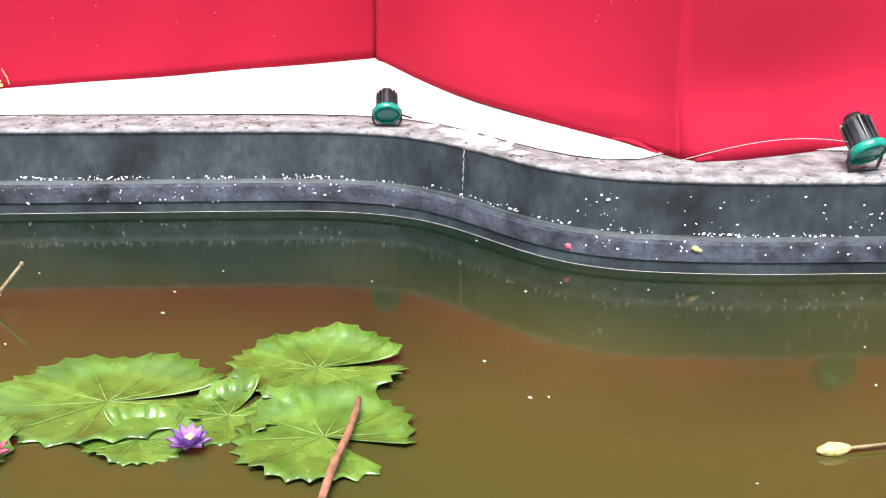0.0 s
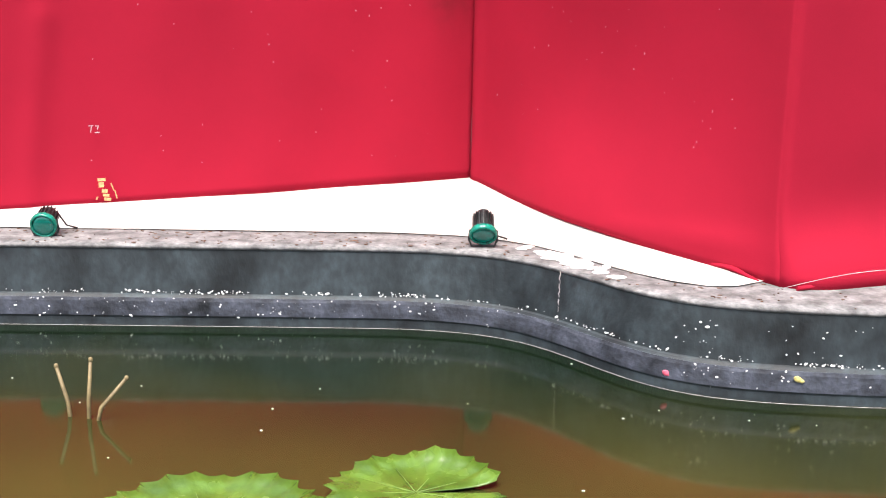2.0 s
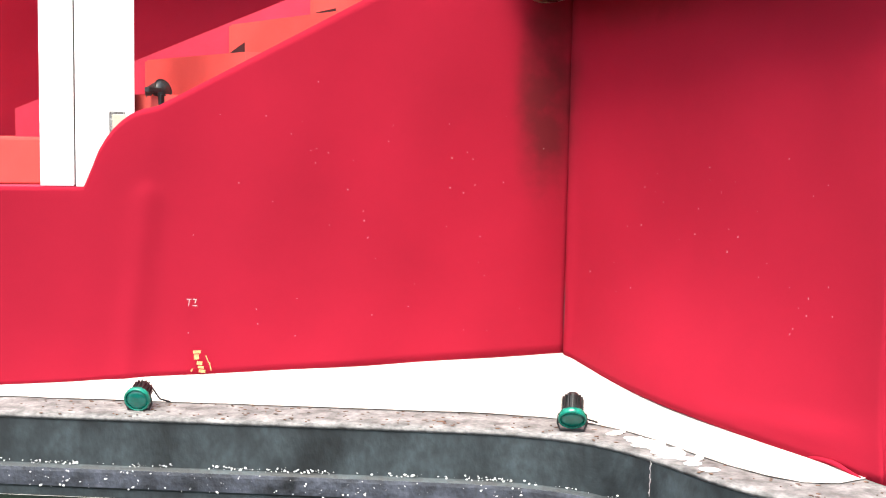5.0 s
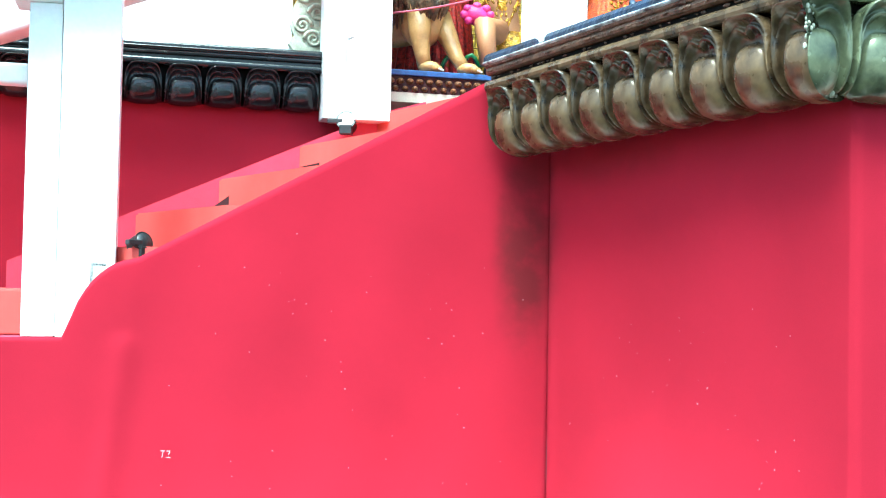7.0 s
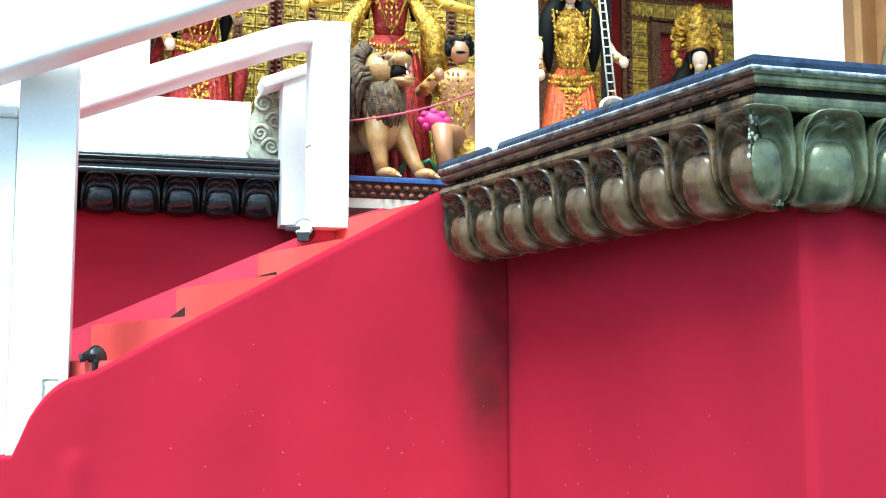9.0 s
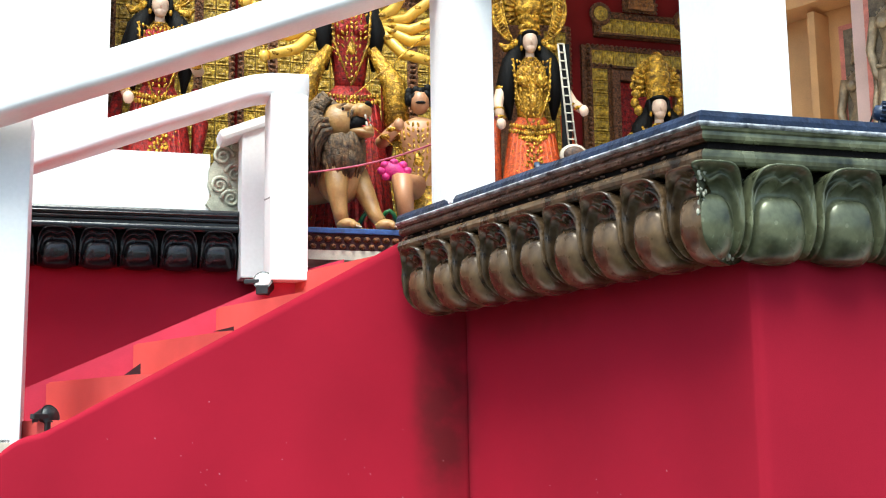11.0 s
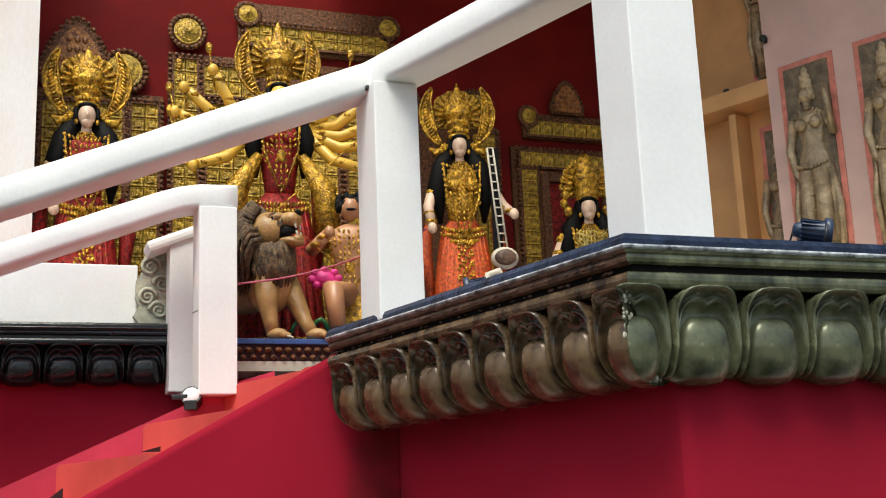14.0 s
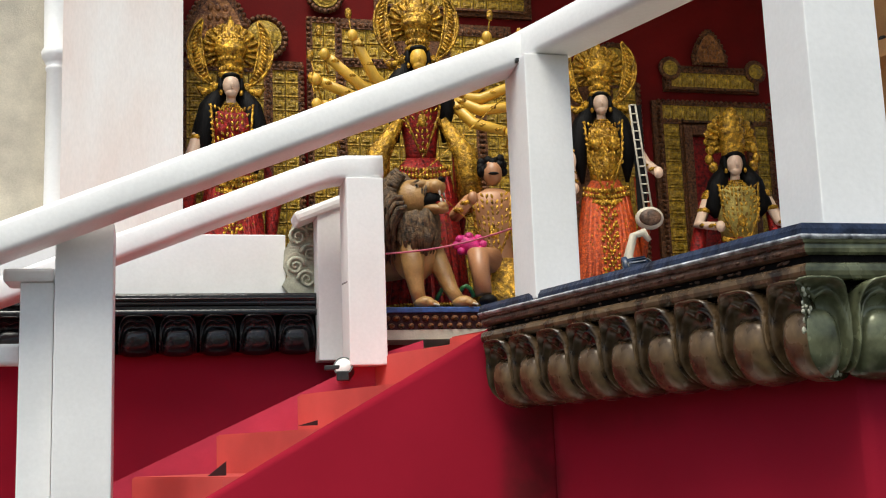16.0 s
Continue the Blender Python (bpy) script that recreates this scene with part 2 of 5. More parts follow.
BF = pose(-0.278, 4.932, 0, 0, 0, TURN)


def L(a, b, z=0.0):
    return BF @ Vector((a, b, z))


# ---- mesh helpers ----
import functools


def mesh_of(name, bm, *mats, smooth=False):
    me = bpy.data.meshes.new(name)
    bmesh.ops.recalc_face_normals(bm, faces=bm.faces)
    bm.to_mesh(me)
    bm.free()
    for m in mats:
        me.materials.append(M[m])
    if smooth:
        me.shade_smooth()
    return me


def part(name, bm, material, parent=None, label="", smooth=False, at=None, kind=""):
    """Link a bmesh as one mesh object, under a thing or part where one is given."""
    mats = material if isinstance(material, tuple) else (material,)
    ob = new(name, mesh_of(name, bm, *mats, smooth=smooth))
    if parent is not None:
        ob.parent = parent
    if at is not None:
        ob.matrix_basis = at
    return tagged(ob, label=label, kind=kind)


def thing(name, m, label, category, group="", kind=""):
    ob = new(name)
    ob.empty_display_size = 0.1
    ob.matrix_basis = m
    return tagged(ob, label, category, group, kind)


def box(bm, x0, x1, y0, y1, z0, z1, bevel=0.0, mi=0, m=None):
    r = bmesh.ops.create_cube(bm, size=1)
    vs = r["verts"]
    for v in vs:
        v.co = Vector((x0 + (v.co.x + 0.5) * (x1 - x0), y0 + (v.co.y + 0.5) * (y1 - y0), z0 + (v.co.z + 0.5) * (z1 - z0)))
    fs = {f for v in vs for f in v.link_faces}
    if bevel:
        es = list({e for v in vs for e in v.link_edges})
        rb = bmesh.ops.bevel(bm, geom=es, offset=bevel, segments=2, affect="EDGES", profile=0.6)
        fs = {f for f in fs if f.is_valid} | set(rb["faces"])
        vs = list({v for f in fs for v in f.verts})
    for f in fs:
        f.material_index = mi
    if m is not None:
        bmesh.ops.transform(bm, matrix=m, verts=vs)
    return bm


def B(*args, **kw):
    return box(bmesh.new(), *args, **kw)


@functools.lru_cache(None)
def ball(seg, rows):
    """Points and faces of a unit ball with its poles on z."""
    pts = [(0.0, 0.0, -1.0)]
    for j in range(1, rows):
        k = math.pi * j / rows
        pts += [(math.sin(k) * math.cos(2 * math.pi * i / seg), math.sin(k) * math.sin(2 * math.pi * i / seg), -math.cos(k)) for i in range(seg)]
    pts.append((0.0, 0.0, 1.0))
    faces = [(0, 1 + (i + 1) % seg, 1 + i) for i in range(seg)]
    for j in range(rows - 2):
        a, b = 1 + j * seg, 1 + (j + 1) * seg
        faces += [(a + i, a + (i + 1) % seg, b + (i + 1) % seg, b + i) for i in range(seg)]
    last = 1 + (rows - 2) * seg
    faces += [(last + i, last + (i + 1) % seg, len(pts) - 1) for i in range(seg)]
    return [Vector(q) for q in pts], faces


def ell(bm, c, r, mi=0, rot=(0, 0, 0), seg=14, smooth=True):
    pts, faces = ball(seg, max(4 if seg < 7 else 6, seg * 2 // 3))
    m = pose(*c, *rot) @ Matrix.Diagonal((*r, 1))
    vs = [bm.verts.new(m @ q) for q in pts]
    for f in faces:
        face = bm.faces.new([vs[k] for k in f])
        face.material_index, face.smooth = mi, smooth


def tube(bm, pts, radii, mi=0, seg=8, caps=True):
    """A round bar along points, with a radius for each."""
    pts = [Vector(p) for p in pts]
    if not hasattr(radii, "__len__"):
        radii = [radii] * len(pts)
    rings, side = [], None
    for i, p in enumerate(pts):
        d = (pts[min(i + 1, len(pts) - 1)] - pts[max(i - 1, 0)]).normalized()
        if side is None:
            side = d.orthogonal().normalized()
        side = (side - d * side.dot(d)).normalized()
        up = d.cross(side)
        rings.append([bm.verts.new(p + radii[i] * (math.cos(2 * math.pi * k / seg) * side + math.sin(2 * math.pi * k / seg) * up)) for k in range(seg)])
    for r0, r1 in zip(rings, rings[1:]):
        for k in range(seg):
            f = bm.faces.new((r0[k], r0[(k + 1) % seg], r1[(k + 1) % seg], r1[k]))
            f.material_index, f.smooth = mi, True
    if caps:
        for r in (rings[0][::-1], rings[-1]):
            bm.faces.new(r).material_index = mi
    return bm


def lathe(bm, profile, c=(0, 0, 0), mi=0, seg=18, sy=1.0, m=None):
    """Turn (radius, height) pairs round the upright."""
    rings = []
    for r, z in profile:
        rings.append([bm.verts.new((c[0] + max(r, 1e-4) * math.cos(2 * math.pi * k / seg), c[1] + sy * max(r, 1e-4) * math.sin(2 * math.pi * k / seg), c[2] + z)) for k in range(seg)])
    for r0, r1 in zip(rings, rings[1:]):
        for k in range(seg):
            f = bm.faces.new((r0[k], r0[(k + 1) % seg], r1[(k + 1) % seg], r1[k]))
            f.material_index, f.smooth = mi, True
    for r in (rings[0][::-1], rings[-1]):
        bm.faces.new(r).material_index = mi
    if m is not None:
        bmesh.ops.transform(bm, matrix=m, verts=[v for r in rings for v in r])
    return bm


def slab(bm, outline, y0, y1, mi=0):
    """A flat plate with an outline in x and z, between two depths y."""
    fr = [bm.verts.new((x, y0, z)) for x, z in outline]
    bk = [bm.verts.new((x, y1, z)) for x, z in outline]
    fs = [bm.faces.new(fr), bm.faces.new(bk[::-1])]
    n = len(fr)
    for i in range(n):
        fs.append(bm.faces.new((fr[i], bk[i], bk[(i + 1) % n], fr[(i + 1) % n])))
    for f in fs:
        f.material_index = mi
    return bm


def sheet(fn, nu, nv, thick=0.0):
    """A grid of points fn(u, v), u and v from 0 to 1."""
    bm = bmesh.new()
    g = [[bm.verts.new(fn(i / nu, j / nv)) for j in range(nv + 1)] for i in range(nu + 1)]
    for i in range(nu):
        for j in range(nv):
            bm.faces.new((g[i][j], g[i + 1][j], g[i + 1][j + 1], g[i][j + 1])).smooth = True
    return bm


def sweep(path, profile, reach=(1.0, 1.0)):
    """A closed profile of (out, height) pairs swept along a path of (x, y), mitred; out is to the right of the way and is multiplied by each run's reach."""
    bm = bmesh.new()
    path = [Vector(p) for p in path]
    rings = []
    for i, p in enumerate(path):
        d0 = (path[i] - path[i - 1]).normalized() if i else None
        d1 = (path[i + 1] - path[i]).normalized() if i < len(path) - 1 else None
        d0, d1 = d0 or d1, d1 or d0
        n0, n1 = Vector((d0.y, -d0.x)), Vector((d1.y, -d1.x))
        r0, r1 = reach[min(max(i - 1, 0), len(reach) - 1)], reach[min(i, len(reach) - 1)]
        turn = n0.x * n1.y - n0.y * n1.x
        if abs(turn) > 0.25:
            n = Vector(((r0 * n1.y - r1 * n0.y) / turn, (n0.x * r1 - n1.x * r0) / turn))
        else:
            n = (n0 + n1).normalized()
            n *= r1 / max(0.3, n.dot(n0))
        rings.append([bm.verts.new((p.x + o * n.x, p.y + o * n.y, z)) for o, z in profile])
    k = len(profile)
    for r0, r1 in zip(rings, rings[1:]):
        for i in range(k):
            bm.faces.new((r0[i], r0[(i + 1) % k], r1[(i + 1) % k], r1[i]))
    bm.faces.new(rings[0][::-1])
    bm.faces.new(rings[-1])
    return bm


# ---- ground, pond, water ----
def pond_y(x):
    """The pond wall's line in plan: two easy bends."""
    y = 3.115 + 0.635 / (1 + math.exp((x - 0.15) / 0.135))
    if x < -0.45:
        y -= 0.075 * (-0.45 - x)
    return y + (0.06 * (x - 0.95) if x > 0.95 else 0)


ground = part("ground", sheet(lambda u, v: Vector((-400 + 800 * u, -400 + 800 * v, -0.5)), 8, 8), "mud", kind="structure", label="dark muddy ground round and under the pond")
tagged(ground, category="ground")
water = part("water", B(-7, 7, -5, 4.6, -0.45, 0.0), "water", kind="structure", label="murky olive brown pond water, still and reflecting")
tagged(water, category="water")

XS = [-5 + 0.05 * i for i in range(0, 201)]
pond = thing("pond_wall", pose(0, 0, 0), "low curved dark grey plastered pond wall with concrete coping", "pond wall", kind="structure")
wall_path = [(x, pond_y(x)) for x in XS]
part("wall_face", sweep(wall_path, [(0.0, -0.45), (0.014, -0.45), (0.014, 0.028), (0.017, 0.034), (0.017, 0.1), (0.012, 0.108), (0.004, 0.112), (0.0, 0.276), (-0.06, 0.276), (-0.06, -0.45)]), "plaster", pond)
part("tide_band", sweep(wall_path, [(0.0, 0.036), (0.0195, 0.036), (0.0205, 0.05), (0.0205, 0.088), (0.018, 0.1), (0.0, 0.1)]), "band", pond, "paler blue-grey band above the water line")
rng = random.Random(5)


def coping_w(x):
    return 0.15 + 0.07 / (1 + math.exp((x - 0.35) / 0.1)) + 0.2 / (1 + math.exp((0.66 - x) / 0.05))


def coping_pt(u, v):
    x = -5 + 10 * u
    y = pond_y(x) - 0.004 + (coping_w(x) + 0.03) * v
    return Vector((x, y, (0.287 if 0 < v else 0.283) + 0.0015 * noise.noise((x * 9, y * 9, 0))))


bm = sheet(coping_pt, 240, 5)
ex = bmesh.ops.extrude_face_region(bm, geom=bm.faces[:])
for v in [e for e in ex["geom"] if isinstance(e, bmesh.types.BMVert)]:
    v.co.z = 0.27
part("coping", bm, "coping", pond, "weathered speckled concrete coping")
line = bmesh.new()
tube(line, [(x, pond_y(x) - 0.0225, 0.0) for x in XS], 0.0009, seg=5)
part("water_line", line, "clearline", pond, "thin white line along the water")
bm = bmesh.new()
for i in range(760):
    x = rng.uniform(-2.4, 1.7) if i % 3 else -2.3 + 0.31 * rng.randrange(13) + rng.gauss(0, 0.04)
    z = 0.118 + rng.gauss(0, 0.004) if rng.random() < 0.62 and math.sin(9 * x) + math.sin(23 * x + 1) > -0.7 else (rng.uniform(0.05, 0.24) if x > 0.3 and rng.random() < 0.7 else rng.uniform(0.03, 0.12))
    r = 0.0006 + 0.0026 * rng.random() ** 2.2
    ell(bm, (x, pond_y(x) - (0.021 if z < 0.1 else 0.006), z), (r * rng.uniform(0.8, 2.4), 0.002, r * rng.uniform(0.8, 1.5)), seg=6, rot=(0, rng.uniform(-40, 40), 0))
tagged(part("bird_dropping_specks", bm, "speck", kind="stuff", label="white specks spattered on the pond wall"), category="specks")

# pale floor between the coping and the cloth
def floor_z(p):
    return 0.291 + 0.063 * max(0.0, min(1.0, p.y - pond_y(p.x) - coping_w(p.x))) ** 1.4


def floor_pt(u, v):
    x = -5 + 10 * u
    y0 = pond_y(x) + coping_w(x) + 0.008 * noise.noise((x * 6, 0, 0)) + 0.004 * noise.noise((x * 31, 0, 0))
    p = Vector((x, y0 + v * (7.5 - y0), 0))
    p.z = floor_z(p)
    return p


fl = part("floor", sheet(floor_pt, 100, 30), "creamfloor", kind="structure", label="pale cream-white floor strip between coping and red cloth")
tagged(fl, category="floor")

# ---- red cloth walls ----
R_A, R_B = 0.287, -1.815
def wall_a(u, v):
    a = -4.2 + 4.2 * u
    top = stair_edge(a)
    z0 = floor_z(L(a, 0)) - 0.004
    z = z0 + (top - z0) * v
    d = 0.006 * math.sin(5.1 * a + 1.3 * z) + 0.004 * math.sin(11 * a - 3 * z) + 0.012 * math.exp(-((a + 1.78 - 0.12 * (z - 0.8)) / 0.05) ** 2) * (1 if z < 1.05 else 0.2)
    return L(a, -d - 0.05 * u, z)


def stair_edge(a):
    """Height of the stair-side cloth's upper edge."""
    if a < -1.97:
        return 1.055
    if a < -1.72:
        k = (a + 1.97) / 0.25
        return 1.055 + 0.31 * math.sin(k * math.pi / 2) ** 0.55
    return min(1.365 + (a + 1.72) * 0.552, 2.2)


bm = sheet(wall_a, 150, 40)
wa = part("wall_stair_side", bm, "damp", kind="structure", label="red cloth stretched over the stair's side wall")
tagged(wa, category="cloth wall")


def back_cloth(ob, outward):
    """Turn the sheet's faces outwards and thicken it inwards."""
    if ob.data.polygons[0].normal.dot(BF.to_3x3() @ Vector(outward)) < 0:
        ob.data.flip_normals()
    ob.modifiers.new("thick", "SOLIDIFY").thickness = 0.012


back_cloth(wa, (0, -1, 0))


def side_a(b):
    """Where the platform's side wall stands, at a depth b."""
    return -0.004 + 0.291 * (-0.05 - b) / (-0.05 - R_B)


def wall_b(u, v):
    b = -0.05 + (R_B + 0.05) * u
    a = side_a(b)
    z0 = floor_z(L(a, b)) - 0.004
    z = z0 + (2.0 - z0) * v
    d = 0.005 * math.sin(6 * b + z) + 0.01 * math.exp(-((u - 0.02) / 0.02) ** 2)
    fold = max(0.0, (u - 0.45) / 0.55)
    d += 0.03 * fold * math.exp(-((z - z0 - 0.10 * fold - 0.01) / (0.02 + 0.03 * fold)) ** 2) * (0.8 + 0.2 * math.sin(31 * u))
    d += 0.10 * 4 * u * (1 - u) * (0.75 + 0.8 * u * u) * math.exp(-((z - z0) / 0.3) ** 2)
    return L(a - d * (1 - u ** 6), b - 0.15 * d * (1 - u ** 6) - 0.03 * u ** 8 * math.exp(-((z - z0) / 0.14) ** 2), z)


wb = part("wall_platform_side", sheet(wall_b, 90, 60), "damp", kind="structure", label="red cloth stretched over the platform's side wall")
tagged(wb, category="cloth wall")
back_cloth(wb, (-1, -0.1, 0))


def wall_d(u, v):
    a = R_A + 3.4 * u
    z0 = 0.284
    z = z0 + (2.0 - z0) * v
    d = 0.006 * math.sin(4 * a + 1) + 0.085 * math.exp(-((z - z0) / 0.14) ** 2)
    return L(a, R_B - 0.03 * math.exp(-((z - z0) / 0.14) ** 2) - d * (1 - math.exp(-(a - R_A) / 0.05)), z)


wd = part("wall_platform_front", sheet(wall_d, 90, 40), "cloth", kind="structure", label="pinkish red cloth over the platform's front wall")
tagged(wd, category="cloth wall")
back_cloth(wd, (0, -1, 0))
# rolled hem and corner seam
hem = thing("cloth_hem", pose(0, 0, 0), "loose folded red hem bunched at the foot of the cloth", "cloth hem")
bm = bmesh.new()
tube(bm, [L(side_a(-1.1 - 0.68 * k) - 0.022 - 0.01 * math.sin(3 * k), -1.1 - 0.68 * k, floor_z(L(0.2, -1.1 - 0.68 * k)) + 0.006 + 0.006 * math.sin(17 * k)) for k in [i / 24 for i in range(25)]], [0.003 + 0.009 * math.sin(math.pi * i / 24) ** 0.6 * (0.85 + 0.15 * math.sin(i * 1.9)) for i in range(25)], seg=10)
part("fold", bm, "cloth", hem)
bm = bmesh.new()
tube(bm, [L(R_A + 0.02 + 1.4 * k, R_B - 0.09, 0.295 + 0.022 * math.sin(5 * k) ** 2 * (1 - k)) for k in [i / 20 for i in range(21)]], 0.008, seg=6)
part("edge_cord", bm, "cloth", hem)
bm = bmesh.new()
tube(bm, [L(-0.006 + 0.006 * math.sin(9 * z), -0.066, z) for z in [0.36 + 0.06 * i for i in range(11)]], [0.001 + 0.0022 * math.sin(math.pi * i / 10) for i in range(11)], seg=6)
tagged(part("cloth_seam", bm, "darkcloth", label="dark open seam where two red cloths meet"), category="seam")

# ---- platform, stair ----
PLAT = 2.22
plat = thing("platform", BF.copy(), "raised shrine platform behind red cloth", "platform", kind="structure")
part("platform_slab", B(0.34, 3.5, R_B + 0.06, 1.3, 1.9, PLAT - 0.002), "cream", plat)
part("inner_slab", B(0.10, 0.338, -0.55, 1.3, 1.9, PLAT - 0.004), "cream", plat)
part("rear_slab", B(-4.2, 3.5, 1.46, 3.2, 1.9, 2.30), "cream", plat)
stair = thing("stair", BF.copy(), "red cloth covered stair rising to the platform", "stair", kind="structure")
STEP_TOP, STEP_RISE = 2.302, 0.177
for i in range(-1, 5):
    top = STEP_TOP - STEP_RISE * (i + 1) if i >= 0 else PLAT - 0.006
    f0, k0 = -0.285 - 0.362 * i, -0.596 - 0.38 * i
    bm = bmesh.new()
    pts = [(f0, 0.014), (f0 + 0.39 if i >= 0 else 0.05, 0.014), (k0 + 0.40 if i >= 0 else 0.05, 0.86), (k0, 0.86)]
    lo = [bm.verts.new((x, y, top - STEP_RISE - 0.03)) for x, y in pts]
    hi = [bm.verts.new((x, y, top)) for x, y in pts]
    bm.faces.new(hi)
    bm.faces.new(lo[::-1])
    for k in range(4):
        bm.faces.new((lo[k], lo[(k + 1) % 4], hi[(k + 1) % 4], hi[k]))
    bmesh.ops.bevel(bm, geom=[e for e in bm.edges if all(v in hi for v in e.verts)], offset=0.007, segments=2, affect="EDGES")
    part("step", bm, "salmon", stair)
bm = bmesh.new()
for b0, dz in ((0.865, 0.0),):
    o = [(-2.3, 1.0), (-2.3, 1.36), (-1.85, 1.558), (-0.78, 2.037), (-0.52, 2.15), (-0.35, 2.2), (-0.35, 1.0)]
    slab(bm, o, b0, b0 + 0.03)
part("rear_stringer", bm, "pink", stair, "pink cloth stringer behind the steps")
part("landing", B(-4.2, -2.02, 0.012, 1.1, 0.9, 1.05), "pink", stair)
part("landing_riser", B(-4.2, -2.15, 0.25, 1.1, 1.052, 1.235, bevel=0.008), "salmon", stair)
# dark maroon wedges stand in for the shadows at two risers' feet
for aa, zz in ((-1.342, 1.598), (-0.955, 1.80)):
    bm = bmesh.new()
    f = [bm.verts.new(p) for p in ((aa - 0.085, 0.30, zz - 0.01), (aa, 0.30, zz - 0.01), (aa, 0.30, zz + (0.055 if aa < -1 else 0.012)))]
    k = [bm.verts.new(v.co + Vector((0, 0.02, 0))) for v in f]
    bm.faces.new(f), bm.faces.new(k[::-1])
    for i in range(3):
        bm.faces.new((f[i], k[i], k[(i + 1) % 3], f[(i + 1) % 3]))
    part("cloth_gap", bm, "dark", stair, "small dark triangle painted for the shadow at a riser's foot")

# ---- lotus petal cornices ----
PROF = [(0.0, 1.885), (0.08, 1.886), (0.155, 1.908), (0.197, 1.955), (0.214, 2.01), (0.212, 2.06), (0.206, 2.10)]


def prof_at(t):
    x = t * (len(PROF) - 1)
    i = min(int(x), len(PROF) - 2)
    k = x - i
    q = [PROF[max(0, min(len(PROF) - 1, i + o))] for o in (-1, 0, 1, 2)]
    return tuple(0.5 * (2 * q[1][c] + (q[2][c] - q[0][c]) * k + (2 * q[0][c] - 5 * q[1][c] + 4 * q[2][c] - q[3][c]) * k * k + (3 * q[1][c] - q[0][c] - 3 * q[2][c] + q[3][c]) * k ** 3) for c in (0, 1))


def petal_mesh(name, width, material, deep=1.0, reach=1.0, limit=None, side=1, slope=0.0):
    """One lotus petal: a smooth belly inside two raised rims, the outer one curling outwards at its tip; x along the wall, -y outwards. limit: where a mitre cuts it off, measured along x."""
    def bell(r, at, w):
        return math.exp(-((r - at) / w) ** 2)

    def fn(u, v):
        s = math.sin((u - 0.5) * math.pi) * 0.35 + (u - 0.5) * 1.3
        v = v ** 0.85
        p, z = prof_at(v)
        r_in = ((abs(s) / 0.76) ** 3.4 + max(0.0, (v - 0.30) / 0.43) ** 3.4) ** (1 / 3.4)
        r_mid = ((abs(s) / 0.86) ** 3.4 + max(0.0, (v - 0.30) / (0.56 - 0.045 * bell(s, 0.0, 0.16))) ** 3.4) ** (1 / 3.4)
        r_out = (abs(s) ** 4.2 + max(0.0, (v - 0.3) / 0.69) ** 4.2) ** (1 / 4.2)
        up = max(0.0, min(1.0, (v - 0.12) / 0.4))
        h = 0.044 * max(0.0, 1 - r_in ** 2.6) ** 0.5
        h += 0.026 * bell(r_mid, 1.0, 0.05) * up
        h += (0.006 + 0.028 * up) * bell(r_out, 0.92, 0.045)
        h += 0.05 * max(0.0, (v - 0.74) / 0.26) ** 1.6 * (1.0 if r_out < 0.98 else 0.0)
        if r_out > 0.95:
            h -= (0.03 + 0.10 * max(0.0, v - 0.45)) * min(1.0, (r_out - 0.95) / 0.05)
        pa, za = prof_at(max(0, v - 0.06))
        pb, zb = prof_at(min(1, v + 0.06))
        nn = Vector((zb - za, (pa - pb) * 0.8)).normalized()
        h *= deep * (0.15 + 0.85 * min(1, v * 2.2))
        out, z = p * reach + h * nn.x, z + h * nn.y
        x = s * width * 0.5
        if limit is not None:
            end = limit + slope * out / reach
            x = min(x, end) if side > 0 else max(x, end)
        return Vector((x, -out, z))
    bm = sheet(fn, 56, 56)
    return mesh_of(name, bm, material, smooth=True)


